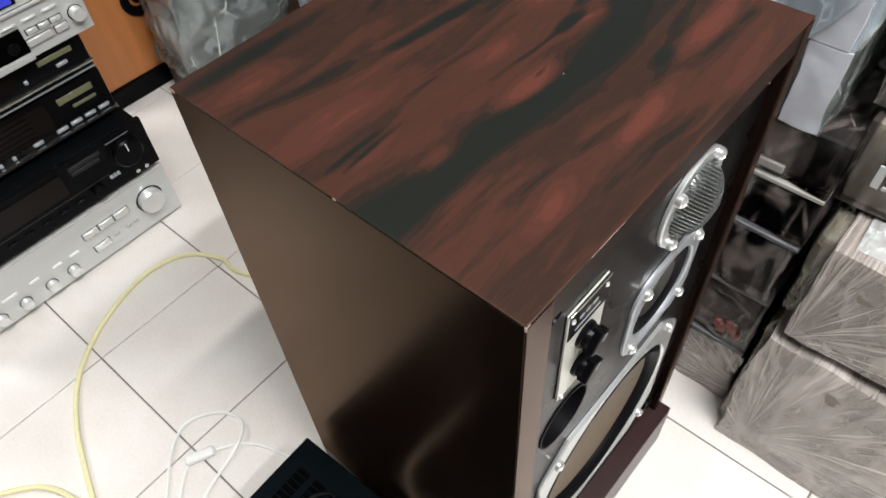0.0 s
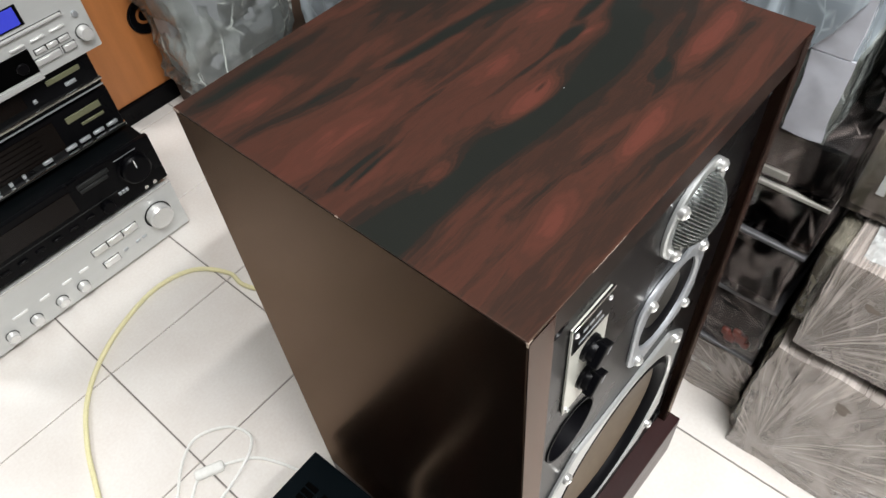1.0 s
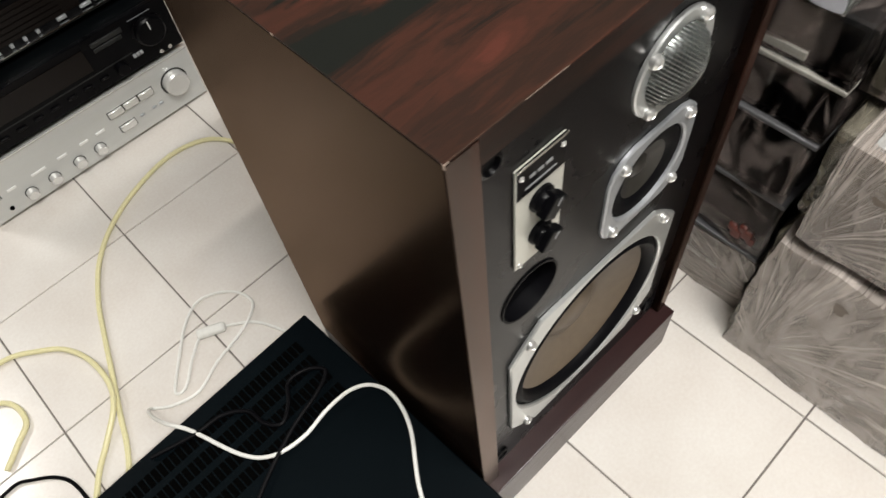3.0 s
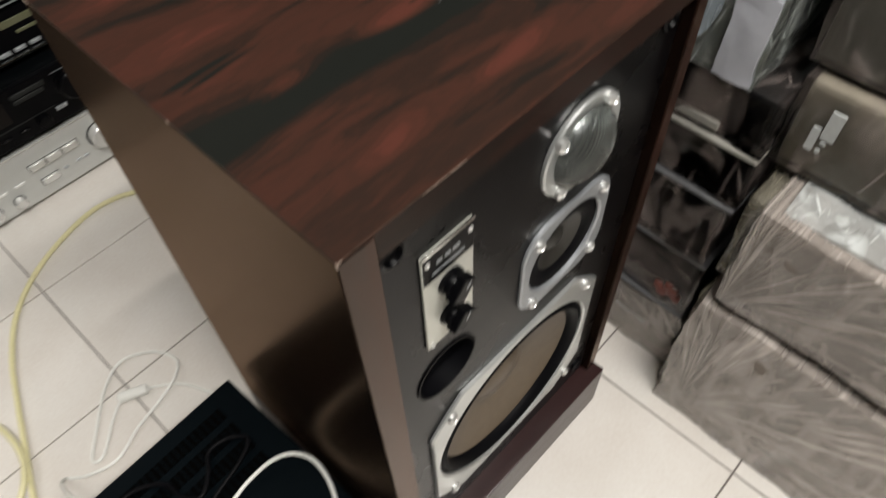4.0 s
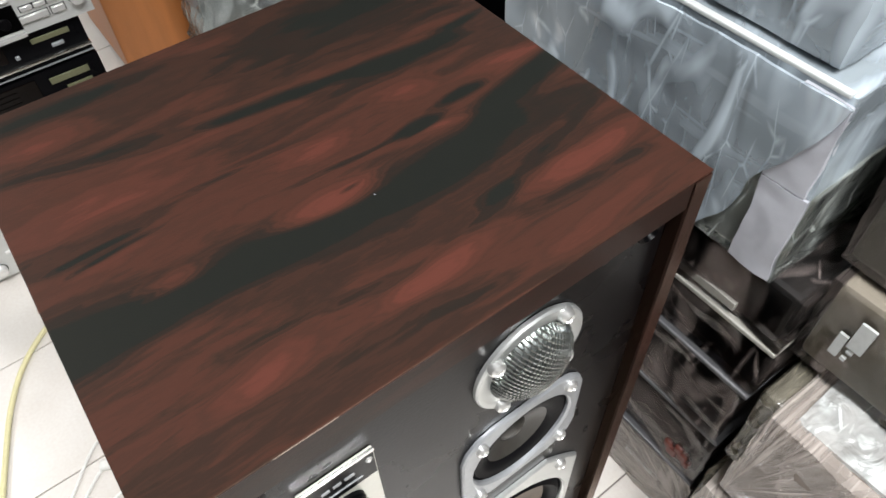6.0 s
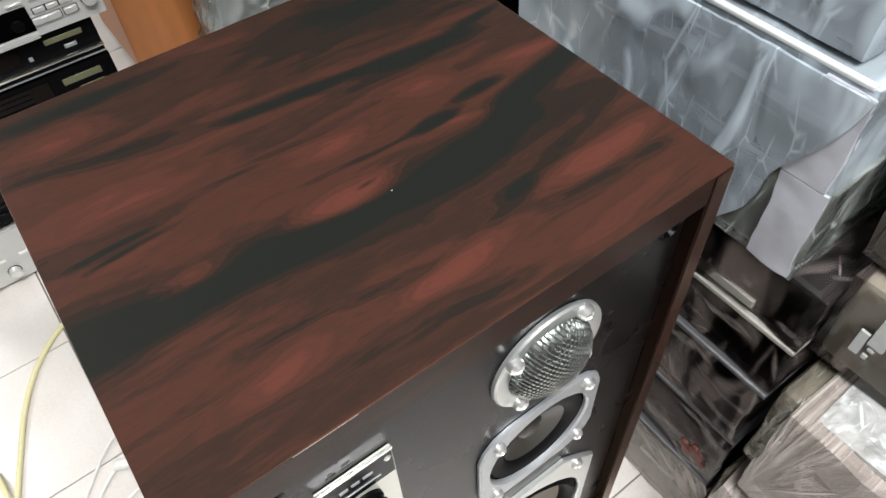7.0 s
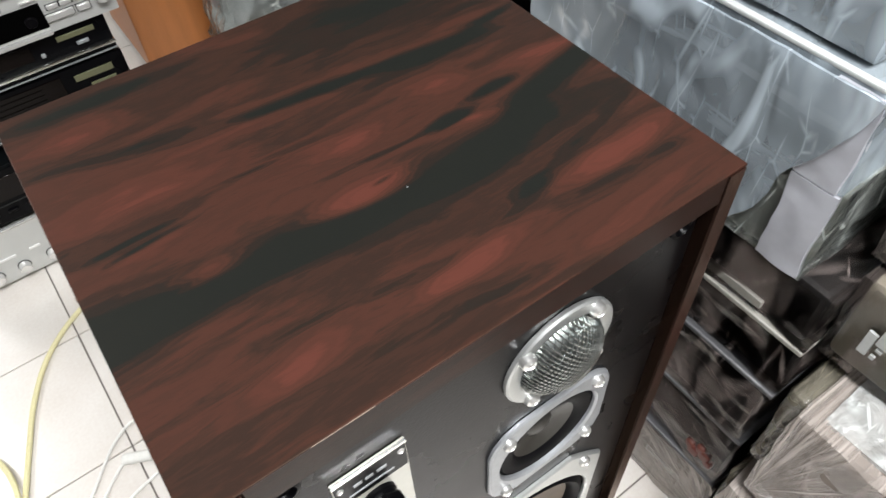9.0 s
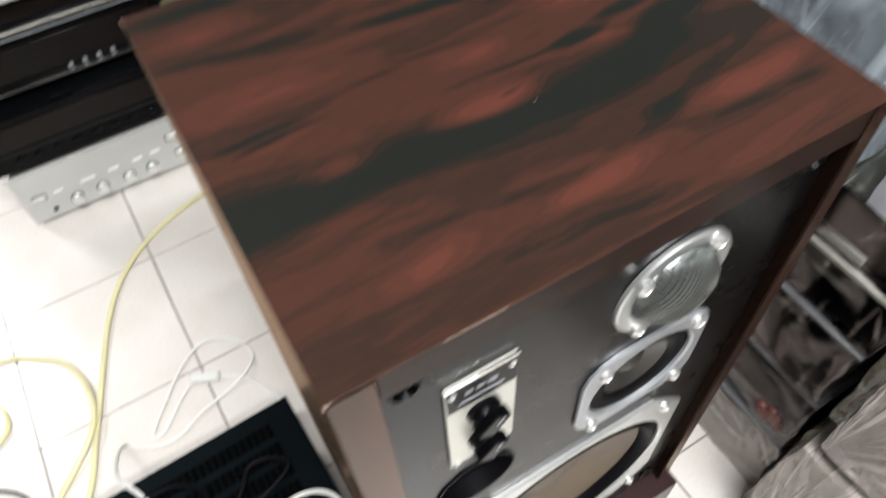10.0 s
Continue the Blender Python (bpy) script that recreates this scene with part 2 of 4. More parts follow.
def lathe_bm(profile, n=32, axis="y", centre=(0, 0, 0), squash=1.0):
    """Turns (radius, height) pairs round an axis; a zero radius closes the end. axis y: height runs towards -y."""
    bm = bmesh.new()
    rings = []
    for r, h in profile:
        ring = []
        for k in range(n if r > 1e-6 else 1):
            a = 2 * math.pi * k / n
            c, d = r * math.cos(a), r * math.sin(a) * squash
            co = (c, -h, d) if axis == "y" else (c, d, h)
            ring.append(bm.verts.new(Vector(centre) + Vector(co)))
        rings.append(ring)
    for a, b in zip(rings, rings[1:]):
        for k in range(n):
            q = [a[k % len(a)], a[(k + 1) % len(a)], b[(k + 1) % len(b)], b[k % len(b)]]
            q = [v for i, v in enumerate(q) if v not in q[:i]]
            if len(q) > 2:
                bm.faces.new(q)
    bmesh.ops.recalc_face_normals(bm, faces=bm.faces[:])
    return bm


def tube_bm(points, r, n=8, steps=6):
    """A round cable through the points, on a Catmull-Rom curve."""
    pts = [Vector(p) for p in points]
    path = []
    for i in range(len(pts) - 1):
        p0, p1, p2, p3 = pts[max(i - 1, 0)], pts[i], pts[i + 1], pts[min(i + 2, len(pts) - 1)]
        for k in range(steps):
            u = k / steps
            path.append(0.5 * ((2 * p1) + (p2 - p0) * u + (2 * p0 - 5 * p1 + 4 * p2 - p3) * u * u + (3 * p1 - p0 - 3 * p2 + p3) * u ** 3))
    path.append(pts[-1])
    bm = bmesh.new()
    rings = []
    for i, c in enumerate(path):
        d = (path[min(i + 1, len(path) - 1)] - path[max(i - 1, 0)]).normalized()
        side = d.cross(Vector((0, 0, 1)))
        side = side.normalized() if side.length > 1e-4 else Vector((1, 0, 0))
        up = side.cross(d)
        rings.append([bm.verts.new(c + r * (math.cos(2 * math.pi * k / n) * side + math.sin(2 * math.pi * k / n) * up)) for k in range(n)])
    for a, b in zip(rings, rings[1:]):
        for k in range(n):
            bm.faces.new((a[k], a[(k + 1) % n], b[(k + 1) % n], b[k]))
    bm.faces.new(rings[0][::-1])
    bm.faces.new(rings[-1])
    bmesh.ops.recalc_face_normals(bm, faces=bm.faces[:])
    return bm


def mesh_ob(name, bm, mat, smooth=35):
    me = bpy.data.meshes.new(name)
    bm.to_mesh(me)
    bm.free()
    me.materials.append(mat)
    if smooth:
        flat = [not f.use_smooth for f in me.polygons]
        me.set_sharp_from_angle(angle=radians(smooth))
        for f, is_flat in zip(me.polygons, flat):
            f.use_smooth = not is_flat or all(flat)
    return new(name, me)


def part(name, bm, mat, parent, label="", smooth=35):
    ob = mesh_ob(name, bm, mat, smooth)
    ob.parent = parent
    return tagged(ob, label)


def thing(name, at, label, category, group="", kind="", turn=0.0):
    ob = new(name)
    ob.empty_display_size = 0.05
    ob.location, ob.rotation_euler = at, (0, 0, radians(turn))
    return tagged(ob, label, category, group, kind)


def solid(name, bm, mat, label, category, kind="", smooth=35):
    return tagged(mesh_ob(name, bm, mat, smooth), label, category, kind=kind)


# ---- materials ----
# figure of the top: u, v, half length, half width (of the top's width and depth), tilt in degrees, strength
DARK_BANDS = [
    (0.02, 0.355, 0.24, 0.12, 0, -0.62), (0.24, 0.345, 0.26, 0.115, -2, -0.50), (0.47, 0.322, 0.26, 0.11, -3, -0.52), (0.67, 0.315, 0.20, 0.075, 6, -0.55),
    (0.85, 0.385, 0.20, 0.065, 17, -0.62), (1.01, 0.425, 0.15, 0.055, 12, -0.60), (0.52, 0.675, 0.22, 0.034, -12, -0.62), (0.76, 0.632, 0.20, 0.038, -4, -0.66),
    (0.93, 0.66, 0.14, 0.03, 8, -0.50), (0.15, 0.935, 0.30, 0.034, -3, -0.42), (0.18, 0.745, 0.36, 0.040, -11, -0.30), (0.82, 0.87, 0.52, 0.22, 0, -0.36),
    (0.88, 0.31, 0.24, 0.06, 8, -0.28)]
DARK_ISLANDS = [
    (0.86, 0.252, 0.22, 0.026, 13, -0.32), (0.66, 0.190, 0.085, 0.040, 14, -0.34), (0.73, 0.140, 0.24, 0.032, -8, -0.27), (0.895, 0.120, 0.07, 0.022, -5, -0.24),
    (0.645, 0.435, 0.085, 0.032, 3, -0.74), (0.775, 0.462, 0.10, 0.028, 0, -0.66), (0.55, 0.442, 0.14, 0.014, 0, -0.36), (0.09, 0.527, 0.13, 0.014, -2, -0.52),
    (0.12, 0.497, 0.14, 0.011, 3, -0.45), (0.34, 0.172, 0.34, 0.020, -6, -0.22), (0.45, 0.055, 0.34, 0.034, -6, -0.16), (0.463, 0.383, 0.030, 0.010, -4, -0.60),
    (0.36, 0.545, 0.07, 0.014, -4, -0.26)]
RED_FIGURE = [
    (0.09, 0.865, 0.16, 0.045, -3, 0.30), (0.15, 0.610, 0.30, 0.066, -8, 0.32), (0.52, 0.506, 0.11, 0.040, -3, 0.32), (0.44, 0.374, 0.13, 0.050, -4, 0.86),
    (0.20, 0.392, 0.085, 0.032, -3, 0.44), (0.86, 0.175, 0.27, 0.040, 4, 0.56), (0.54, 0.128, 0.18, 0.040, 4, 0.44), (0.70, 0.550, 0.14, 0.038, -18, 0.34),
    (0.93, 0.492, 0.16, 0.044, -8, 0.40), (0.20, 0.125, 0.15, 0.034, 8, 0.34), (0.76, 0.045, 0.36, 0.034, 3, 0.30), (0.68, 0.402, 0.09, 0.020, -6, 0.34)]
SW, SD, SH, ZP = 0.33, 0.30, 0.689, 0.106
m_wood_top = rosewood("rosewood_top", [(u * SW, v * SD, a * SW, b * SD, c, g) for u, v, a, b, c, g in DARK_BANDS + DARK_ISLANDS + RED_FIGURE], (3.2, 26, 26), warp=0.050, shade=0.80, spec=0.14, rough=0.4, rings=0.065, fibre=1.0)
# Side copy: the same rosewood darkened to a tenth, its shade put in colour.
m_wood_side_shaded = rosewood("rosewood_side_shaded", [], (26, 26, 3.0), rough=0.23, shade=0.10, spec=0.0, tint=(0.43, 0.310, 0.230), lacquer=0.30)
# Same rosewood again: a lit copy for side edges, a shaded one for the rail.
m_wood_front_lit = rosewood("rosewood_front_edge_lit", [], (26, 26, 3.0), rough=0.25, shade=0.5, spec=0.0, tint=(0.62, 0.53, 0.48), lacquer=0.42)
m_wood_edge_shaded = rosewood("rosewood_edge_shaded", [], (3.0, 26, 26), rough=0.35, shade=0.36, spec=0.14)
m_maroon = material("maroon_plinth", (0.022, 0.0065, 0.0065), 0.34, stretch=(1, 8, 8), vary=0.3)
m_baffle = material("black_baffle", (0.0022, 0.0020, 0.0026), 0.28, spec=0.14, bump=0.08, scale=60)
m_alu = material("brushed_aluminium", (0.62, 0.64, 0.63), 0.34, 0.75, stretch=(1, 1, 6), vary=0.08)
m_alu_grey = material("grey_cast_metal", (0.42, 0.44, 0.46), 0.42, 0.6, vary=0.15)
m_alu_grey_dark = material("dark_grey_gauze", (0.014, 0.015, 0.015), 0.5, 0.3, vary=0.1)
m_chrome = material("chrome", (0.8, 0.8, 0.78), 0.12, 1.0, vary=0.03, bump=0.02)
m_dome = material("perforated_dome", (0.20, 0.215, 0.21), 0.30, 1.0, vary=0.1)
m_screw = material("bright_screw", (0.85, 0.85, 0.83), 0.30, 0.85, vary=0.05, bump=0.02)
m_mesh = material("tweeter_wire", (0.50, 0.52, 0.51), 0.26, 1.0, vary=0.1)
m_rubber = material("black_rubber", (0.0030, 0.0030, 0.0038), 0.5, vary=0.2, spec=0.06)
m_cone = material("brown_cone", (0.112, 0.082, 0.053), 0.5, vary=0.25, scale=12)
m_cone_mid = material("grey_brown_cone", (0.018, 0.017, 0.014), 0.36, vary=0.2, scale=20)
m_blackplastic = material("black_plastic", (0.0020, 0.0020, 0.0026), 0.28, vary=0.2, spec=0.10)
m_blackmetal = material("black_painted_steel", (0.0018, 0.0025, 0.0030), 0.45, vary=0.25, bump=0.12, spec=0.06)
m_amp = material("black_crackle_steel", (0.0018, 0.0036, 0.0048), 0.42, vary=0.2, bump=0.15, spec=0.04)
m_void = material("dark_inside", (0.0006, 0.0006, 0.0006), 0.8, spec=0.02)
m_silver = material("silver_panel", (0.58, 0.59, 0.575), 0.36, 0.35, stretch=(0.3, 4, 4), vary=0.06)
m_silver_btn = material("silver_button", (0.72, 0.72, 0.70), 0.24, 0.5, vary=0.05)
m_plate = material("cream_plate", (0.60, 0.60, 0.54), 0.35, 0.25, vary=0.06)
m_white_print = material("white_print", (0.8, 0.8, 0.78), 0.5)
m_smoke = material("smoked_window", (0.004, 0.0025, 0.002), 0.16, vary=0.3, spec=0.2)
m_olive = material("olive_display", (0.13, 0.13, 0.075), 0.25)
m_blue = glow("blue_display", (0.03, 0.04, 0.42), 0.45)
m_tile = material("cream_floor_tile", (0.74, 0.715, 0.675), 0.20, vary=0.03, scale=26, bump=0.03, second=(0.655, 0.605, 0.555))
m_grout = material("grey_grout", (0.20, 0.18, 0.165), 0.8, vary=0.2)
m_wall = material("unseen_dark_wall", (0.14, 0.135, 0.125), 0.7, vary=0.06)
m_ceil = material("white_ceiling", (0.55, 0.55, 0.54), 0.8)
m_orange = material("orange_wood", (0.42, 0.155, 0.045), 0.4, vary=0.15, stretch=(6, 6, 0.8))
m_brown_dark = material("dark_brown_wood", (0.06, 0.035, 0.022), 0.5, vary=0.2)
m_carton = material("brown_grey_device", (0.17, 0.135, 0.108), 0.45, vary=0.25, scale=18)
m_carton_pale = material("pale_grey_top", (0.30, 0.32, 0.33), 0.4, 0.2, vary=0.15, scale=14)
m_olive_box = material("olive_grey_metal", (0.19, 0.20, 0.165), 0.4, vary=0.2)
m_bluegrey = material("blue_grey_metal", (0.25, 0.28, 0.28), 0.35, 0.3, vary=0.18, scale=10)
m_red_bits = material("red_print", (0.14, 0.036, 0.026), 0.4)
m_film = film_material("clear_film", tint=(0.60, 0.50, 0.46), cloud=0.0, scale=8, streak=0.26, tilt=(0.9, 0.2, 0.5), bump=0.5, crease_glint=0.35, cell=14, twist=1.0, strands=0.0, smooth=1.0)
m_film_clear = film_material("clear_film_pale", tint=(0.74, 0.80, 0.76), cloud=0.10, scale=6, streak=0.22, crease_glint=0.9, cell=22, tilt=(0.6, 0.2, 0.5))
m_film_milky = film_material("milky_film", tint=(0.58, 0.67, 0.74), cloud=0.34, scale=6, streak=0.55, bump=0.6, crease_glint=0.38, strands=0.22, cell=24, twist=0.9, tilt=(0.5, 0.2, 0.5))
m_film_olive = film_material("loose_olive_film", tint=(0.30, 0.275, 0.215), cloud=0.4, scale=9, streak=0.4, bump=0.4, crease_glint=0.4, cell=16, strands=0.1)
m_film_brown = film_material("stretch_film", tint=(0.72, 0.645, 0.59), cloud=0.30, scale=9, streak=0.24, tilt=(0.7, 0.1, 0.1), bump=0.5, fan=(-0.10, 0.03), crease_glint=0.25)
m_film_brown2 = film_material("stretch_film_tight", tint=(0.72, 0.645, 0.59), cloud=0.26, scale=9, streak=0.24, tilt=(0.7, 0.1, 0.1), bump=0.5, fan=(-0.085, 0.262), crease_glint=0.25)
m_film_pale = film_material("pale_wrinkled_film", tint=(0.72, 0.75, 0.74), cloud=0.38, scale=10, streak=0.5, tilt=(0.5, 0.3, 0.5), crease_glint=0.95, cell=16)
m_yellow = material("yellow_cable", (0.76, 0.71, 0.42), 0.35)
m_whitecable = material("white_cable", (0.78, 0.78, 0.74), 0.35)
m_bar = material("grey_trim", (0.085, 0.085, 0.09), 0.45, 0.2)
m_trim_pale = material("pale_trim", (0.30, 0.29, 0.26), 0.45, 0.1, vary=0.2)
m_olive_unit = material("olive_brown_metal", (0.25, 0.225, 0.175), 0.45, vary=0.25, scale=14)
m_lilac = material("lilac_grey_plastic", (0.42, 0.43, 0.47), 0.35, vary=0.1, scale=16)
m_white_plastic = material("white_plastic", (0.50, 0.52, 0.51), 0.3)
m_chip = material("bare_chipboard", (0.26, 0.20, 0.16), 0.7, vary=0.3, scale=80)
m_tube = glow("lamp_tube", (1.0, 0.97, 0.9), 3.0)

# ---- room ----
FX0, FX1, FY0, FY1, RH = -2.2, 2.2, -2.2, 3.6, 2.7
ground = solid("floor", box_bm(FX0, FX1, FY0, FY1, -0.10, -0.003), m_grout, "cream ceramic floor tiles with grey grout joints", "floor", "structure", 0)
# The walls are out of view; their dark colour holds back bounced light.
for nm, b in (("wall_north", (FX0 - 0.1, FX1 + 0.1, FY1, FY1 + 0.1)), ("wall_south", (FX0 - 0.1, FX1 + 0.1, FY0 - 0.1, FY0)),
              ("wall_west", (FX0 - 0.1, FX0, FY0, FY1)), ("wall_east", (FX1, FX1 + 0.1, FY0, FY1))):
    solid(nm, box_bm(*b, -0.1, RH), m_wall, "unseen shop wall, coloured dark to cut bounced light", "wall", "structure", 0)
solid("ceiling", box_bm(FX0 - 0.1, FX1 + 0.1, FY0 - 0.1, FY1 + 0.1, RH, RH + 0.1), m_ceil, "plain white ceiling", "ceiling", "structure", 0)
for x, y, z, a in TUBES:
    lamp = thing("ceiling_lamp", (x, y, z), "white fluorescent batten on the ceiling", "lamp", "ceiling lamps", turn=a)
    part("housing", box_bm(-0.62, 0.62, -0.05, 0.05, 0.06, 0.145, 0.006), m_ceil, lamp)
    part("tube", box_bm(-0.6, 0.6, -0.016, 0.016, 0.02, 0.052, 0.012, 3), m_tube, lamp, "glowing white tube")
    data = bpy.data.lights.new("tube_light", "AREA")
    data.shape, data.size, data.size_y, data.energy, data.color = "RECTANGLE", 1.2, 0.06, TUBE_WATTS, (0.985, 0.99, 1.0)
    li = new("tube_light", data)
    li.matrix_world = pose(x, y, z, 0, 0, a)


# ---- the loudspeaker ----
def screw(parent, x, y, z, r=0.0055):
    s = part("screw", lathe_bm([(0.0, r * 0.8), (r * 0.35, r * 0.8), (r * 0.45, r * 0.45), (r * 0.6, r * 0.9), (r * 0.95, r * 0.55), (r, 0.0), (r, -r * 0.35)], 14), m_screw, parent, "bright chrome screw")
    s.location = (x, y, z)
    return s


def octagon_plate(half, flat, hole, thick, n=48, bow=0.0):
    """A flat plate, square with cut corners, round the hole, front at -thick."""
    bm = bmesh.new()

    def edge(a):
        c, s = math.cos(a), math.sin(a)
        r = min(half / max(abs(c), 1e-6), half / max(abs(s), 1e-6), (half + flat) / (abs(c) + abs(s)))
        return r * (1 + bow * abs(math.sin(2 * a)))
    loops = []
    for fr, y in ((0, 0.0), (0, -thick * 0.6), (1, -thick), (2, -thick), (3, -thick * 0.5), (3, 0.004)):
        ring = []
        for k in range(n):
            a = 2 * math.pi * (k + 0.5) / n
            r = {0: edge(a), 1: edge(a) - 0.0015, 2: hole + 0.0015, 3: hole}[fr]
            ring.append(bm.verts.new((r * math.cos(a), y, r * math.sin(a))))
        loops.append(ring)
    for a, b in zip(loops, loops[1:]):
        for k in range(n):
            bm.faces.new((a[k], a[(k + 1) % n], b[(k + 1) % n], b[k]))
    bmesh.ops.recalc_face_normals(bm, faces=bm.faces[:])
    return bm


BY = 0.010  # the baffle's front
speaker = thing("loudspeaker", (0, 0, 0), "tall three-way loudspeaker in glossy dark rosewood veneer with bare drivers", "loudspeaker")
part("top_panel", box_bm(0, SW, 0, SD, SH - 0.0016, SH, 0.0006), m_wood_top, speaker, "red and black figured rosewood top")
part("top_rail", box_bm(0.0240, SW - 0.0145, 0.0005, SD - 0.001, SH - 0.0235, SH - 0.0018), m_wood_edge_shaded, speaker, "front edge of the top, rosewood darkened for shade")
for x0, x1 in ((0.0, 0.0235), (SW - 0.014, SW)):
    part("side_panel", box_bm(x0, x1, 0.0004, SD, ZP, SH - 0.0018, 0.0008), m_wood_side_shaded, speaker, "glossy rosewood side with its shade darkened into the colour")
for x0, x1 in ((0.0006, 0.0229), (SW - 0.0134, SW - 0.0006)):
    part("front_edge", box_bm(x0, x1, -0.0004, 0.0003, ZP + 0.0006, SH - 0.0024), m_wood_front_lit, speaker, "glossy front edge of the side, rosewood coloured lighter as if lit")
part("back_panel", box_bm(0.0240, SW - 0.0225, SD - 0.02, SD - 0.002, ZP + 0.002, SH - 0.025), m_brown_dark, speaker)
part("bottom_panel", box_bm(0.0225, SW - 0.0225, BY + 0.02, SD - 0.021, ZP, ZP + 0.02), m_wood_side_shaded, speaker)
HOLES = [(0.168, 0.2755, 0.1095), (0.213, 0.481, 0.0445), (0.076, 0.459, 0.030), (0.2105, 0.600, 0.030)]
baffle = part("baffle", box_bm(0.0240, SW - 0.0145, BY, BY + 0.018, ZP + 0.0005, SH - 0.0240), m_baffle, speaker, "matt black front baffle", 0)
cutters = []
for x, z, r in HOLES:
    c = mesh_ob("cutter", lathe_bm([(0, -0.1), (r, -0.1), (r, 0.1), (0, 0.1)], 48, centre=(x, BY, z)), m_baffle, 0)
    md = baffle.modifiers.new("hole", "BOOLEAN")
    md.object, md.solver, md.operation = c, "EXACT", "DIFFERENCE"
    cutters.append(c)
bpy.context.view_layer.update()
cut = bpy.data.meshes.new_from_object(baffle.evaluated_get(bpy.context.evaluated_depsgraph_get()))
baffle.modifiers.clear()
baffle.data = cut
for c in cutters:
    bpy.data.objects.remove(c)
part("plinth", box_bm(0, SW + 0.004, -0.014, SD, 0.012, ZP - 0.001, 0.0015), m_maroon, speaker, "dark maroon plinth")
for x in (0.03, SW - 0.03):
    for y in (0.02, SD - 0.03):
        part("foot", lathe_bm([(0, 0), (0.012, 0), (0.012, 0.013), (0, 0.013)], 12, "z", (x, y, 0)), m_rubber, speaker)

for x0, x1, y0, y1, z0, z1 in ((-0.0003, 0.0035, -0.0003, 0.0015, SH - 0.0014, SH - 0.0004), (-0.0003, 0.0008, -0.0003, 0.0012, SH - 0.0045, SH - 0.001), (-0.0004, 0.001, 0.136, 0.139, SH - 0.0016, SH - 0.0003), (-0.0003, 0.001, SD - 0.006, SD + 0.0003, SH - 0.003, SH - 0.0003)):
    part("worn_chip", box_bm(x0, x1, y0, y1, z0, z1, 0.0003, 1), m_chip, speaker, "pale worn chip on the edge")
part("worn_edge", box_bm(0.056, 0.088, -0.0001, 0.0003, SH - 0.0006, SH - 0.0003, 0.0001, 1), m_chip, speaker, "pale worn line on the edge")
for x, y in ((0.172, 0.100),):
    part("dust_speck", lathe_bm([(0.0, 0.0), (0.0005, 0.0002), (0.0, 0.0004)], 6, "z", (x, y, SH)), m_alu_grey, speaker)
# woofer
wx, wz = 0.168, 0.2755
woofer = part("woofer", octagon_plate(0.1175, 0.080, 0.1100, 0.004), m_alu, speaker, "woofer with an octagonal aluminium frame")
woofer.location = (wx, BY - 0.0004, wz)
part("surround", lathe_bm([(0.1099, -0.003), (0.106, 0.001), (0.102, 0.0035), (0.098, 0.001), (0.094, -0.006), (0.0935, -0.012)], 64), m_rubber, woofer, "black rubber surround")
part("cone", lathe_bm([(0.0938, -0.007), (0.088, -0.009), (0.07, -0.014), (0.045, -0.021), (0.036, -0.023), (0.034, -0.0215), (0.024, -0.017), (0.012, -0.0145), (0, -0.014)], 64), m_cone, woofer, "brown paper cone with a dust cap", 60)
for dx in (-1, 1):
    for dz in (-1, 1):
        screw(woofer, dx * 0.0935, -0.004, dz * 0.0945)
# midrange
mid = part("midrange_driver", octagon_plate(0.0545, 0.037, 0.0450, 0.0035, 32), m_alu_grey, speaker, "midrange driver with a grey octagonal frame")
mid.location = (0.213, BY - 0.0004, 0.481)
part("surround", lathe_bm([(0.0449, -0.002), (0.042, 0.0005), (0.037, 0.0), (0.0310, -0.001), (0.0275, -0.004)], 48), m_rubber, mid, "wide black surround")
part("cone", lathe_bm([(0.0280, -0.0030), (0.020, -0.0065), (0.012, -0.0090), (0.0115, -0.0080), (0.007, -0.0055), (0, -0.0045)], 48), m_cone_mid, mid, "grey-brown cone", 60)
for dx in (-1, 1):
    for dz in (-1, 1):
        screw(mid, dx * 0.0395, -0.0035, dz * 0.0405, 0.005)
# tweeter
twt = part("tweeter", lathe_bm([(0.0415, 0.0), (0.0415, 0.0025), (0.0405, 0.0038), (0.033, 0.0040), (0.0310, 0.0032), (0.0305, -0.004), (0, -0.006)], 48), m_alu, speaker, "round silver tweeter with a wire mesh dome")
twt.location = (0.2105, BY - 0.0004, 0.600)


def mesh_dome(r, h, n=11, w=0.00046):
    """Crossed wires over a dome, both ways on the slant, each a square wire."""
    bm = bmesh.new()
    ca, sa = math.cos(0.8), math.sin(0.8)
    for way in (0, 1):
        for i in range(-n, n + 1):
            o = i * r / (n + 0.6)
            span = math.sqrt(max(r * r - o * o, 0))
            prev = None
            for k in range(17):
                q = -span + 2 * span * k / 16
                a, b = (q, o) if way else (o, q)
                e = min(1.0, math.hypot(a, b) / r)
                lift = h * math.sqrt(max(0.0, 1 - e * e))
                up = Vector((a, b, lift * (r / h) ** 2)).normalized()
                side = Vector((0, 1, 0)) if way else Vector((1, 0, 0))
                c = Vector((a, b, lift + (0.0004 if way else 0)))
                ring = []
                for g, f in ((-1, -1), (1, -1), (1, 1), (-1, 1)):
                    p = c + side * g * w + up * f * w
                    ring.append(bm.verts.new((p.x * ca - p.y * sa, -p.z, p.x * sa + p.y * ca)))
                if prev:
                    for j in range(4):
                        bm.faces.new((prev[j], prev[(j + 1) % 4], ring[(j + 1) % 4], ring[j]))
                prev = ring
    bmesh.ops.recalc_face_normals(bm, faces=bm.faces[:])
    return bm


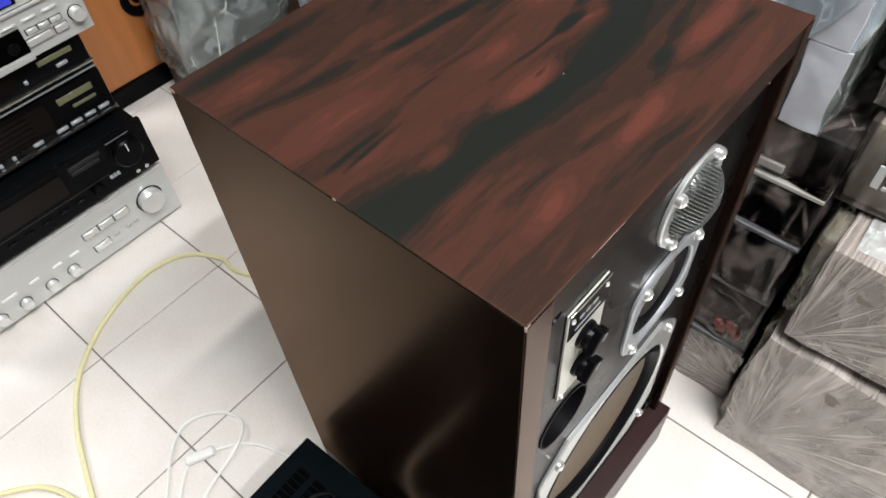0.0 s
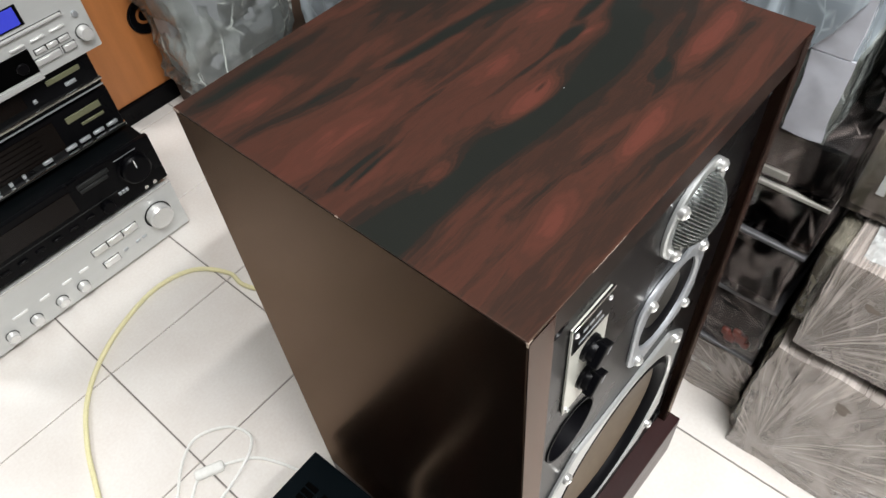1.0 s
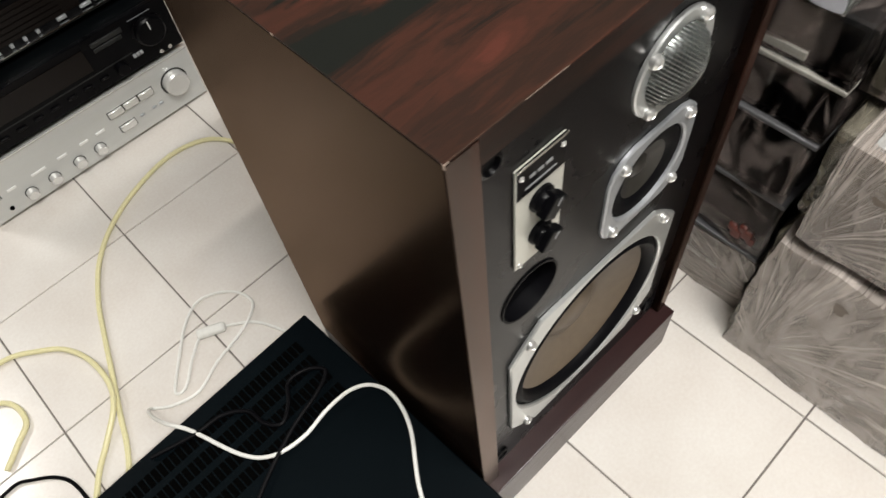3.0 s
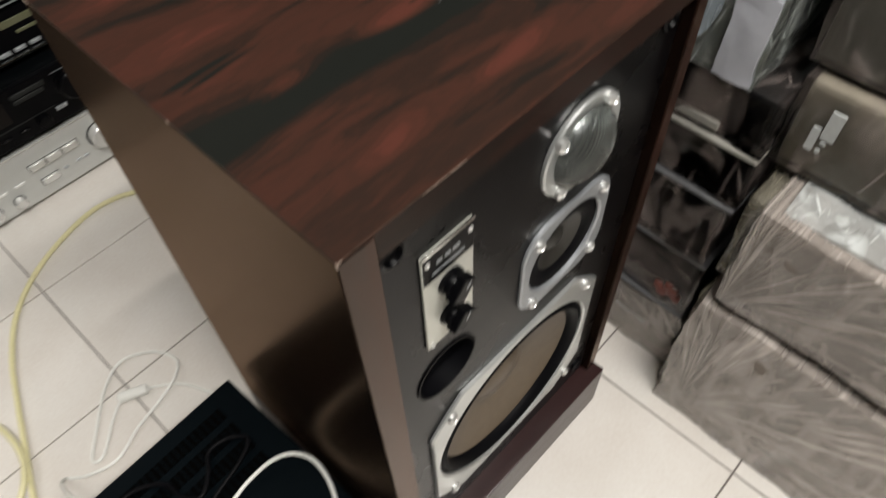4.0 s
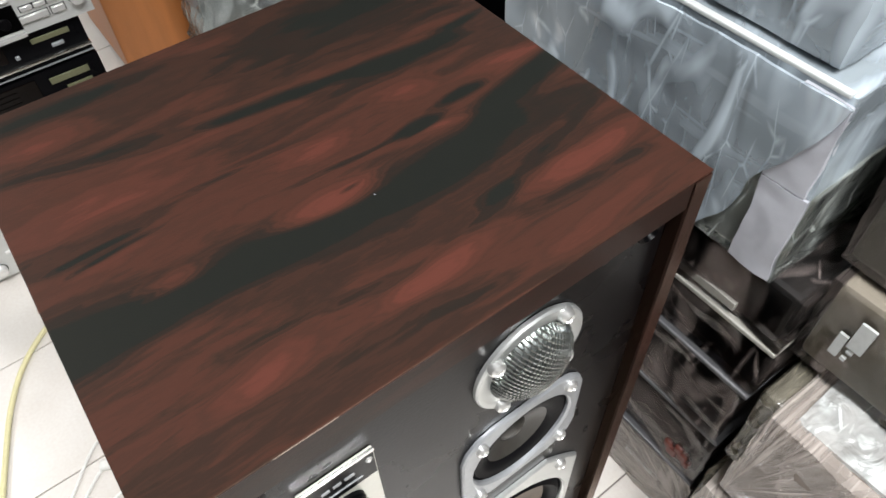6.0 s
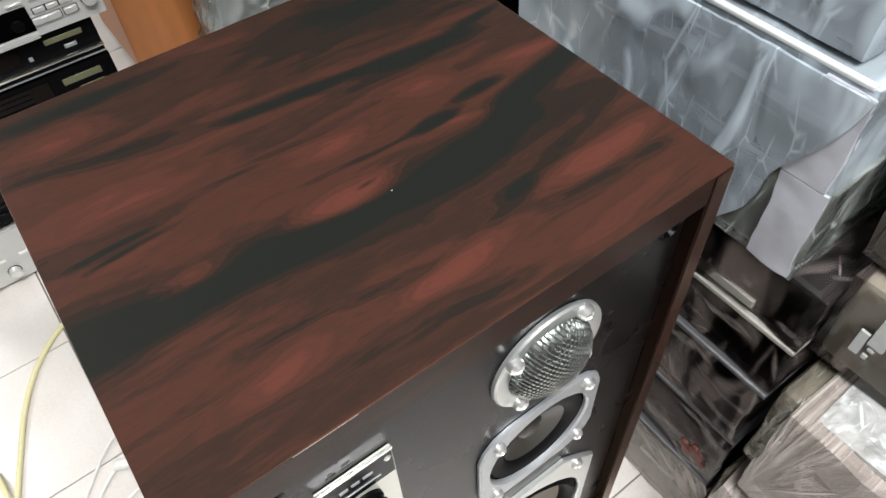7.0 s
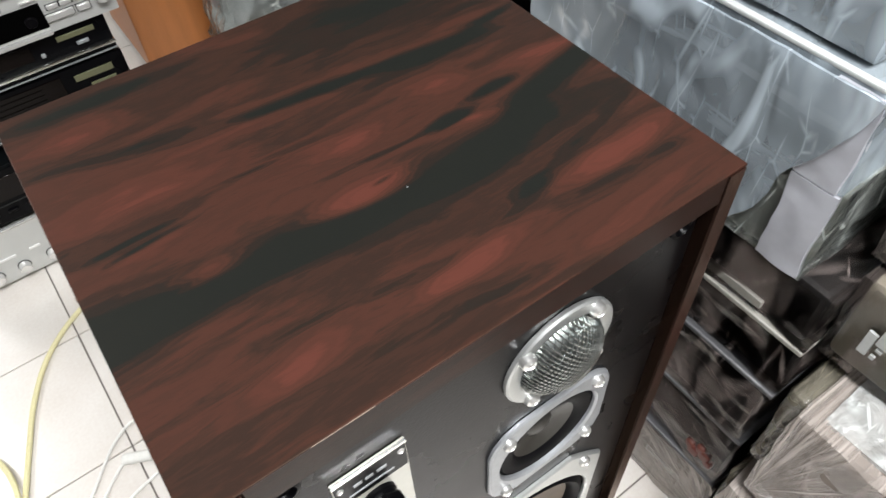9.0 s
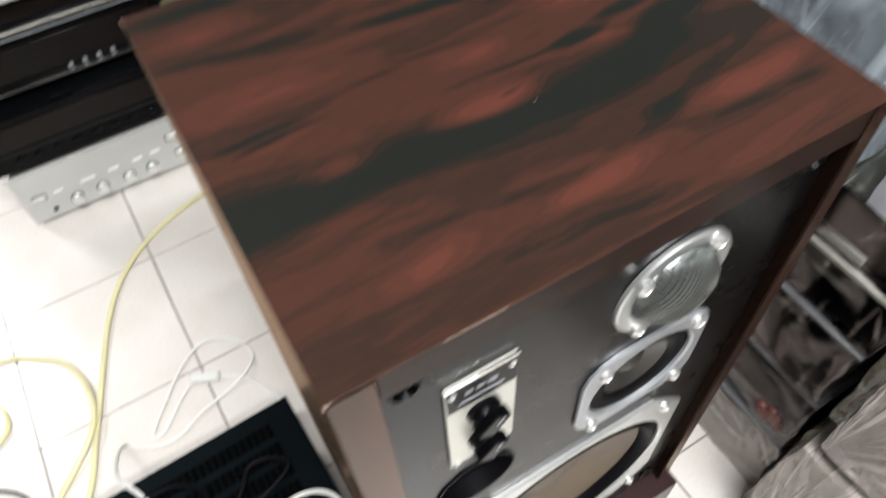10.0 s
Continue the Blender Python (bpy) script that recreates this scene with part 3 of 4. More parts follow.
part("mesh_dome", mesh_dome(0.0308, 0.020), m_mesh, twt, "woven silver wire dome", 0)
part("dome_backing", lathe_bm([(0.0300, 0.003), (0.0275, 0.0082), (0.022, 0.0132), (0.013, 0.0165), (0, 0.0178)], 32), m_dome, twt, "", 60)
for a in (52, 142, 232, 322):
    screw(twt, 0.0362 * math.cos(radians(a)), -0.0040, 0.0362 * math.sin(radians(a)), 0.0055)
# port
port = part("bass_port", lathe_bm([(0.0315, 0.0), (0.0315, 0.0012), (0.0295, 0.0012), (0.0290, -0.002), (0.0290, -0.12), (0, -0.12)], 40), m_rubber, speaker, "round black bass port")
port.location = (0.076, BY, 0.459)
# control plate
plate = part("control_plate", box_bm(-0.0225, 0.0225, -0.0022, 0, -0.0545, 0.0545, 0.0006), m_plate, speaker, "cream control plate with two knobs")
plate.location = (0.0795, BY - 0.0003, 0.5685)
part("badge", box_bm(-0.0218, 0.0218, -0.0030, -0.0022, 0.0265, 0.0535, 0.0003), m_blackplastic, plate, "black strip with silver printing")
part("badge_edge", box_bm(-0.0225, 0.0225, -0.0036, -0.0020, 0.0535, 0.0560, 0.0003), m_chrome, plate)
for k, (x0, x1) in enumerate(((-0.011, -0.006), (-0.004, 0.001), (0.003, 0.009))):
    part("print", box_bm(x0, x1, -0.0033, -0.0030, 0.0405, 0.0432), m_alu_grey, plate)
part("print", box_bm(-0.015, 0.013, -0.0034, -0.0030, 0.0325, 0.0338), m_alu_grey, plate)
for x, z in ((-0.0185, 0.0465), (0.0185, 0.0465), (-0.0185, -0.0505)):
    s = screw(plate, x, -0.0022, z, 0.0022)
for z, a in ((0.0105, 38), (-0.0270, 35)):
    k = part("knob", lathe_bm([(0.0108, 0), (0.0108, 0.0025), (0.0098, 0.0035), (0.0094, 0.0075), (0.009, 0.008), (0, 0.008)], 28), m_blackplastic, plate, "black pointer knob")
    k.location, k.rotation_euler = (0.0005, -0.0022, z), (0, radians(a), 0)
    part("grip", box_bm(-0.0068, 0.0068, -0.0135, -0.005, -0.0098, 0.0098, 0.0016), m_blackplastic, k)
    part("pointer", box_bm(-0.0007, 0.0007, -0.0138, -0.0133, 0.0020, 0.0085, 0.0002), m_alu_grey, k)
for x, z in ((0.037, 0.649), (0.298, 0.652), (0.037, 0.137), (0.298, 0.139)):
    cup = part("grille_socket", lathe_bm([(0.0095, 0), (0.0095, 0.003), (0.007, 0.004), (0.0055, 0.001), (0, 0.0005)], 20), m_blackplastic, speaker)
    cup.location = (x, BY, z)


# ---- equipment stack ----
def device(name, x0, x1, y, depth, z0, z1, body, panel, label, foot=0.012, turn=0.0):
    """A piece of hi-fi with its front towards -y. Returns it with its front plane at local y = 0, x from its left edge, z from its bottom."""
    d = thing(name, (x0, y, z0), label, "hi-fi unit", "stacked hi-fi units", turn=turn)
    w, h = x1 - x0, z1 - z0
    part("body", box_bm(0.004, w - 0.004, 0.010, depth, foot, h - 0.002, 0.002), body, d)
    part("front_panel", box_bm(0, w, 0, 0.0095, foot, h, 0.0015), panel, d)
    for x in (0.04, w - 0.04):
        for yy in (0.05, depth - 0.05):
            part("foot", lathe_bm([(0, 0), (0.016, 0), (0.018, foot), (0, foot)], 14, "z", (x, yy, 0)), m_rubber, d)
    return d


def button(d, x, z, w, h, mat, out=0.003, name="button"):
    if mat is m_silver_btn and out > 0.0035:  # the dark seam round a key, with its shadow painted wider below
        part("key_seam_shadow", box_bm(x - w / 2 - 0.0013, x + w / 2 + 0.0013, -0.0006, 0.001, z - h / 2 - 0.0013, z + h / 2 + 0.0010), m_alu_grey_dark, d)
    return part(name, box_bm(x - w / 2, x + w / 2, -out, 0.001, z - h / 2, z + h / 2, min(w, h, out) * 0.25, 1), mat, d)


def knob(d, x, z, r, out, mat, name="knob"):
    if mat is m_silver_btn:
        # Dark disc behind the knob, set slightly low, stands in for its shadow.
        part("knob_shadow", lathe_bm([(r * 1.14, 0.0), (r * 1.14, 0.0008), (0, 0.0008)], 28, centre=(x, 0, z - r * 0.04)), m_alu_grey_dark, d)
    k = part(name, lathe_bm([(r, 0), (r, out * 0.8), (r * 0.88, out), (0, out)], 28), mat, d)
    k.location = (x, 0, z)
    return k


amp = device("amplifier", -0.260, 0.170, 0.905, 0.30, 0, 0.118, m_silver, m_silver, "silver integrated amplifier on the tiled floor", 0.008)
for x in (0.080, 0.124, 0.172, 0.213):
    knob(amp, x, 0.032, 0.0098, 0.013, m_silver_btn)
vol = knob(amp, 0.384, 0.068, 0.023, 0.018, m_silver_btn, "volume_knob")
for x, w in ((0.060, 0.016), (0.105, 0.017), (0.118, 0.010), (0.154, 0.018), (0.196, 0.017), (0.228, 0.017)):
    button(amp, x, 0.060, w, 0.0045, m_white_print, 0.002)
for x in (0.268, 0.298, 0.328):
    button(amp, x, 0.077, 0.028, 0.013, m_silver_btn, 0.005)
button(amp, 0.275, 0.040, 0.030, 0.013, m_silver_btn, 0.005)
for x in (0.305, 0.330, 0.344):
    button(amp, x, 0.042, 0.009, 0.0045, m_alu_grey, 0.002)
knob(amp, 0.040, 0.026, 0.004, 0.002, m_void, "headphone_jack")
button(amp, 0.028, 0.060, 0.020, 0.012, m_silver_btn, 0.004)
part("top_lip", box_bm(0.0, 0.430, -0.002, 0.0005, 0.1145, 0.1185, 0.0008), m_silver_btn, amp)

recv = device("receiver", -0.262, 0.170, 0.900, 0.32, 0.1185, 0.2265, m_blackmetal, m_blackplastic, "black stereo receiver with a large volume dial")
dial = knob(recv, 0.387, 0.068, 0.026, 0.014, m_blackplastic, "volume_dial")
part("dial_ring", lathe_bm([(0.0285, 0.0), (0.0285, 0.002), (0.0262, 0.0025), (0.0262, 0.0)], 32, centre=(0.387, 0, 0.068)), m_baffle, recv)
part("tick", box_bm(0.3863, 0.3877, -0.0148, -0.0138, 0.074, 0.090), m_white_print, recv)
button(recv, 0.150, 0.075, 0.255, 0.042, m_smoke, 0.002, "display")
button(recv, 0.320, 0.093, 0.056, 0.008, m_alu_grey_dark, 0.003)
button(recv, 0.318, 0.083, 0.050, 0.007, m_alu_grey_dark, 0.003)
part("groove", box_bm(0.02, 0.345, -0.0012, 0.001, 0.0445, 0.0465), m_alu_grey_dark, recv)
for k in range(9):
    button(recv, 0.045 + k * 0.030, 0.032, 0.016, 0.005, m_baffle, 0.004)
knob(recv, 0.318, 0.032, 0.011, 0.010, m_blackplastic)
for x in (0.389, 0.406):
    knob(recv, x, 0.0205, 0.0042, 0.004, m_chrome, "jack")
for k in range(3):
    button(recv, 0.346 + k * 0.0065, 0.038, 0.0055, 0.0065, m_alu_grey, 0.003)
part("print", box_bm(0.362, 0.404, -0.0006, 0.001, 0.0975, 0.0985), m_alu_grey, recv)

deck = device("cassette_deck", -0.270, 0.160, 0.945, 0.28, 0.2270, 0.312, m_blackmetal, m_blackplastic, "black cassette deck with a bright trim bar", 0.009)
part("trim_bar", box_bm(0.0, 0.430, -0.010, -0.001, 0.0115, 0.0165, 0.0015), m_chrome, deck, "bright silver trim bar")
button(deck, 0.185, 0.052, 0.29, 0.052, m_smoke, 0.002, "cassette_door")
for k in range(5):
    part("door_line", box_bm(0.06, 0.30, -0.0026, -0.0019, 0.034 + k * 0.009, 0.0348 + k * 0.009), m_void, deck)
button(deck, 0.379, 0.0655, 0.060, 0.011, m_olive, 0.002, "display")
button(deck, 0.388, 0.0475, 0.040, 0.005, m_olive, 0.002, "display")
for x in (0.336, 0.361, 0.386, 0.411):
    button(deck, x, 0.0225, 0.019, 0.0055, m_alu_grey, 0.004)
for k in range(4):
    button(deck, 0.187 + k * 0.022, 0.0215, 0.006, 0.0065, m_alu_grey, 0.004)
button(deck, 0.294, 0.0225, 0.016, 0.006, m_alu_grey, 0.004)

tuner = device("tuner", -0.272, 0.158, 0.945, 0.28, 0.3125, 0.376, m_blackmetal, m_blackplastic, "slim black tuner with a silver trim bar", 0.006)
part("trim_bar", box_bm(0.0, 0.430, -0.010, -0.001, 0.019, 0.0245, 0.0015), m_chrome, tuner, "bright silver trim bar")
part("lower_trim", box_bm(0.0, 0.430, -0.004, -0.001, 0.0068, 0.0088, 0.0006), m_alu_grey, tuner)
button(tuner, 0.175, 0.045, 0.28, 0.026, m_smoke, 0.002, "display")
button(tuner, 0.382, 0.0500, 0.056, 0.008, m_olive, 0.002, "display")
button(tuner, 0.387, 0.0345, 0.018, 0.0055, m_alu_grey, 0.003)
button(tuner, 0.328, 0.0345, 0.006, 0.006, m_alu_grey, 0.003)

cd = device("disc_recorder", -0.252, 0.183, 0.935, 0.30, 0.3765, 0.530, m_silver, m_silver, "silver disc recorder with a blue display", 0.004)
button(cd, 0.18, 0.100, 0.34, 0.030, m_blackplastic, 0.002, "display_window")
button(cd, 0.285, 0.1005, 0.12, 0.026, m_blue, 0.003, "lit_display")
button(cd, 0.235, 0.0330, 0.20, 0.038, m_void, 0.002, "tray_recess")
knob(cd, 0.315, 0.030, 0.0085, 0.006, m_baffle)
part("lower_lip", box_bm(0.10, 0.335, -0.008, -0.001, 0.0050, 0.0105, 0.001), m_silver_btn, cd)
button(cd, 0.255, 0.0760, 0.29, 0.004, m_silver_btn, 0.005, "disc_tray")
for k in range(3):
    button(cd, 0.323 + k * 0.031, 0.0585, 0.022, 0.0035, m_silver_btn)
    button(cd, 0.350 + k * 0.0185, 0.0415, 0.0165, 0.007, m_silver_btn, 0.004)
    button(cd, 0.215 + k * 0.031, 0.0585, 0.022, 0.0035, m_silver_btn)
button(cd, 0.355, 0.0265, 0.040, 0.010, m_silver_btn, 0.005)
button(cd, 0.389, 0.0265, 0.019, 0.010, m_silver_btn, 0.005)
knob(cd, 0.417, 0.036, 0.0105, 0.014, m_silver_btn)
knob(cd, 0.417, 0.0660, 0.0045, 0.004, m_alu_grey, "jack")


# ---- orange loudspeaker behind ----
osp = thing("orange_loudspeaker", (0.0, 1.255, 0), "orange wooden loudspeaker with black drivers on a dark base", "loudspeaker")
part("cabinet", box_bm(0.236, 0.52, 0.0, 0.26, 0.045, 0.60, 0.004), m_orange, osp)
part("base", box_bm(0.250, 0.50, -0.006, 0.25, 0.0, 0.0445, 0.003), m_blackplastic, osp, "black base")
for x, z, r in ((0.390, 0.205, 0.038), (0.405, 0.085, 0.014)):
    dr = part("driver", lathe_bm([(r, 0.0), (r, 0.004), (r * 0.92, 0.005), (r * 0.85, 0.0015), (r * 0.4, -0.001), (0, 0.002)], 32), m_rubber, osp, "black driver")
    dr.location = (x, -0.0005, z)


# ---- wrapped goods ----
def crumple(bm, amount, seed, cell=9.0):
    for v in bm.verts:
        q = v.co * cell + Vector((seed * 7.3, seed * 3.1, seed))
        d = noise.noise_vector(q) * amount + noise.noise_vector(q * 3.1) * amount * 0.45
        v.co += d
    return bm


def film_shell(d, x0, x1, y0, y1, z0, z1, mat, seed, gap=0.004, amount=0.004, cuts=20):
    """Loose film round a box; its underside stays flat."""
    bm = box_bm(x0 - gap, x1 + gap, y0 - gap, y1 + gap, z0, z1 + gap, cuts=cuts)
    for v in bm.verts:
        q = v.co * 16 + Vector((seed * 7.3, seed * 3.1, seed))
        dd = noise.noise_vector(q) * amount + noise.noise_vector(q * 3.3) * amount * 0.5
        if v.co.z < z0 + 0.002:
            dd.z = 0
        v.co += dd
        v.co.z = max(v.co.z, z0)
    return part("plastic_film", bm, mat, d, "crinkled clear plastic film", 50)


def wrapped(name, x0, x1, y0, y1, z0, z1, body, film, label, seed, amount=0.004, category="wrapped unit", round_=0.006):
    d = thing(name, (0, 0, 0), label, category, "wrapped units in the stack")
    part("body", box_bm(x0, x1, y0, y1, z0 + 0.001, z1 - 0.003, round_), body, d)
    film_shell(d, x0, x1, y0, y1, z0, z1 - 0.005, film, seed, amount=amount)
    return d


CX, CY0, CY1 = 0.457, -0.048, 0.385
col = [(0.000, 0.116, m_carton, m_film_brown, "grey-brown wrapped hi-fi unit on the floor"),
       (0.130, 0.236, m_blackmetal, m_film, "black hi-fi unit in clear plastic"),
       (0.246, 0.345, m_blackmetal, m_film, "black hi-fi unit in clear plastic"),
       (0.352, 0.420, m_blackmetal, m_film, "black hi-fi unit in clear plastic"),
       (0.430, 0.500, m_blackmetal, m_film, "black hi-fi unit with silver lower trim in clear plastic")]
for k, (z0, z1, body, film, label) in enumerate(col):
    d = wrapped("wrapped_hifi_unit", CX + 0.003 * (k % 2), CX + 0.34, CY0 + 0.004 * (k % 3), CY1, z0, z1, body, film, label, k + 1, 0.006)
    if k in (1, 2, 3):
        part("trim_bar", box_bm(CX - 0.006, CX + 0.3, CY0 - 0.002, CY1, z0 - 0.009, z0 - 0.0025, 0.002), m_bar, d, "grey trim bar")
    if k == 4:
        part("trim_bar", box_bm(CX - 0.006, CX + 0.3, CY0 - 0.002, CY1, z0 - 0.0075, z0 - 0.002, 0.0015), m_trim_pale, d, "pale grey trim bar")
        part("panel_strip", box_bm(CX - 0.004, CX + 0.01, 0.000, 0.062, z0 + 0.006, z0 + 0.016, 0.001), m_trim_pale, d)
    if k == 1:
        for j in range(5):
            y, z, r = -0.030 + 0.007 * j, z0 + 0.018 + 0.007 * (j % 3), 0.006 + 0.002 * (j % 2)
            part("printed_mark", box_bm(CX - 0.0045, CX + 0.004, y - r, y + r, z - r, z + r * 1.3, 0.0038, 3), m_red_bits, d)
    if k == 0:
        part("printed_bar", box_bm(CX - 0.002, CX + 0.002, -0.01, 0.045, 0.055, 0.064), m_white_print, d)

lower = wrapped("wrapped_mini_system", 0.452, 0.80, -0.014, 0.30, 0.503, 0.599, m_olive_box, m_film_clear, "grey mini system in clear plastic wrap", 11, 0.003)
part("end_panel", crumple(box_bm(0.4445, 0.4515, -0.015, 0.022, 0.506, 0.597, 0, cuts=14), 0.0022, 5, 24), m_lilac, lower, "pale lilac-grey end panel", 50)
upper = wrapped("wrapped_amplifier", 0.452, 0.80, -0.010, 0.30, 0.5955, 0.684, m_bluegrey, m_film_milky, "blue-grey amplifier in milky plastic wrap", 12, 0.003)
part("end_panel", crumple(box_bm(0.4445, 0.4515, -0.012, 0.022, 0.5985, 0.679, 0, cuts=14), 0.0022, 5, 24), m_lilac, upper, "pale lilac-grey end panel", 50)
fold = crumple(box_bm(0.4375, 0.4400, -0.014, 0.302, 0.512, 0.681, 0, cuts=26), 0.003, 8, 14)
for v in fold.verts:  # its lower end is drawn back on a slant
    v.co.y += (0.302 - v.co.y) / 0.316 * ((0.681 - v.co.z) * 0.42 + 0.007 * noise.noise(v.co * 30))
part("film_fold", fold, m_film_milky, upper, "loose bluish fold of plastic film", 50)
part("top_edge", box_bm(0.4470, 0.4530, -0.008, 0.300, 0.6815, 0.6855, 0.0012), m_white_plastic, upper, "bright white top edge")
wrapped("wrapped_tuner", 0.464, 0.82, 0.014, 0.40, 0.688, 0.80, m_carton_pale, m_film_milky, "pale grey unit in milky plastic wrap", 13, 0.005)

b1 = wrapped("wrapped_box", 0.408, 0.80, -0.56, -0.072, 0.0, 0.250, m_carton, m_film_brown, "large brown-grey unit in stretch film on the floor", 21, 0.006, round_=0.016)
b2 = wrapped("wrapped_box", 0.414, 0.80, -0.56, -0.084, 0.266, 0.416, m_carton, m_film_brown2, "brown-grey unit in stretch film on another", 22, 0.005, round_=0.014)
for d, z0, z1, x0, seed in ((b1, 0.001, 0.235, 0.424, 3), (b2, 0.272, 0.405, 0.430, 6)):
    part("loose_film", crumple(box_bm(x0, 0.60, -0.086, -0.060, z0, z1, 0.008, 2, 10), 0.005, seed, 9), m_film_olive, d, "loose end of olive-tinted film", 60)
# Near-black strip added between the boxes to draw the shade of their gap.
part("gap_shade_strip", box_bm(0.425, 0.78, -0.54, -0.10, 0.2485, 0.2675), m_void, b2, "black strip that stands in for the shaded gap underneath")
part("pale_top", crumple(box_bm(0.424, 0.78, -0.55, -0.096, 0.4115, 0.4165, 0, cuts=28), 0.0022, 9, 26), m_film_pale, b2, "pale silver wrinkled top", 50)
lb = wrapped("wrapped_receiver", 0.476, 0.82, -0.56, -0.056, 0.4225, 0.525, m_olive_unit, m_film, "olive-brown unit in film with a white label", 23, 0.003)
for y0, y1, z0, z1 in ((-0.084, -0.0765, 0.457, 0.484), (-0.098, -0.0855, 0.475, 0.507), (-0.091, -0.087, 0.458, 0.462), (-0.093, -0.088, 0.4685, 0.4715)):
    part("label_bar", box_bm(0.4675, 0.4700, y0, y1, z0, z1), m_white_plastic, lb, "white label bar")
wrapped("wrapped_speaker_box", 0.490, 0.82, -0.60, -0.045, 0.531, 0.70, m_olive_box, m_film, "dark olive box in clear plastic", 24, 0.003)

# Plain black box added so that the gap behind the cabinet stays dark.
bk = thing("black_gap_box", (0.0, 0.0, 0), "added plain black box that fills the dark gap behind", "loudspeaker")
part("cabinet", box_bm(0.475, 0.70, 0.43, 0.70, 0.012, 0.60, 0.003), m_blackmetal, bk)
part("base", box_bm(0.485, 0.69, 0.44, 0.69, 0.0, 0.0115), m_rubber, bk)
# bundles beyond the loudspeaker
crate = solid("wooden_crate", box_bm(0.385, 0.80, 1.075, 1.235, 0.0, 0.075, 0.004), m_brown_dark, "low dark brown wooden crate under a bundle", "crate")
wrapped("wrapped_bundle", 0.372, 0.62, 1.08, 1.22, 0.080, 0.42, m_carton_pale, m_film_clear, "grey bundle in crinkled plastic on a crate", 31, 0.016, round_=0.045)
wrapped("wrapped_bundle", 0.640, 0.95, 0.98, 1.05, 0.0, 0.24, m_carton_pale, m_film_milky, "blue-grey unit in crinkled plastic", 32, 0.008, round_=0.015)

# ---- black amplifier beside the loudspeaker ----
BT = 0.168
pa = thing("power_amplifier", (-0.016, 0.296, 0), "black vented power amplifier with cables across its top", "amplifier", turn=2.5)
part("body", box_bm(-0.43, 0.0, -0.38, 0.0, 0.014, BT, 0.002), m_amp, pa)
for x in (-0.39, -0.04):
    for y in (-0.34, -0.04):
        part("foot", lathe_bm([(0, 0), (0.016, 0), (0.016, 0.015), (0, 0.015)], 12, "z", (x, y, 0)), m_rubber, pa)
slot = box_bm(-0.0033, 0.0033, -0.0085, 0.0085, 0, 0.0006, 0)
slot_me = bpy.data.meshes.new("vent_slot")
slot.to_mesh(slot_me)
slot.free()
slot_me.materials.append(m_void)
for row in range(4):
    for k in range(46):
        s = new("vent_slot", slot_me)
        s.parent = pa
        s.location = (-0.035 - 0.0083 * k, -0.030 - 0.026 * row, BT)

# ---- cables ----
solid("yellow_cable", tube_bm([(0.20, 0.58, 0.005), (0.142, 0.693, 0.005), (0.139, 0.746, 0.005), (0.103, 0.803, 0.005), (0.035, 0.822, 0.005), (-0.046, 0.802, 0.005), (-0.115, 0.765, 0.005), (-0.168, 0.714, 0.005), (-0.205, 0.650, 0.005), (-0.228, 0.590, 0.005), (-0.256, 0.509, 0.006), (-0.275, 0.456, 0.006), (-0.295, 0.400, 0.005), (-0.33, 0.335, 0.005)], 0.0041), m_yellow, "pale yellow rubber cable lying on the tiles", "cable")
solid("yellow_cable", tube_bm([(-0.43, 0.50, 0.005), (-0.402, 0.524, 0.005), (-0.378, 0.548, 0.005), (-0.385, 0.592, 0.005), (-0.43, 0.63, 0.005), (-0.42, 0.668, 0.005), (-0.355, 0.661, 0.005), (-0.318, 0.640, 0.005), (-0.285, 0.610, 0.008), (-0.265, 0.563, 0.014), (-0.261, 0.508, 0.015), (-0.275, 0.468, 0.014), (-0.310, 0.433, 0.006), (-0.341, 0.400, 0.005), (-0.38, 0.34, 0.005)], 0.0041), m_yellow, "pale yellow rubber cable looped on the tiles", "cable")
solid("black_cable", tube_bm([(-0.50, 0.46, 0.004), (-0.436, 0.474, 0.004), (-0.409, 0.462, 0.004), (-0.384, 0.442, 0.004), (-0.370, 0.415, 0.004), (-0.365, 0.36, 0.004)], 0.0026), m_rubber, "thin black cable on the tiles", "cable")
solid("white_cable", tube_bm([(-0.018, 0.330, 0.003), (-0.024, 0.375, 0.003), (-0.045, 0.428, 0.003), (-0.072, 0.455, 0.003), (-0.118, 0.478, 0.004), (-0.150, 0.460, 0.003), (-0.185, 0.425, 0.003), (-0.200, 0.430, 0.003), (-0.169, 0.470, 0.003), (-0.128, 0.515, 0.003), (-0.090, 0.533, 0.003), (-0.049, 0.511, 0.003), (-0.034, 0.476, 0.003), (-0.049, 0.451, 0.008), (-0.084, 0.438, 0.003),
    (-0.130, 0.425, 0.003), (-0.175, 0.405, 0.004), (-0.215, 0.415, 0.004), (-0.240, 0.43, 0.01), (-0.232, 0.36, 0.10), (-0.217, 0.300, 0.166), (-0.200, 0.268, 0.172), (-0.175, 0.205, 0.172), (-0.150, 0.178, 0.172), (-0.112, 0.170, 0.173), (-0.075, 0.175, 0.175), (-0.042, 0.172, 0.18), (-0.020, 0.157, 0.184), (-0.011, 0.130, 0.184), (-0.022, 0.090, 0.178), (-0.062, 0.030, 0.172), (-0.09, -0.05, 0.172)], 0.0024), m_whitecable, "thin white lead looped on the floor and over the amplifier", "cable")
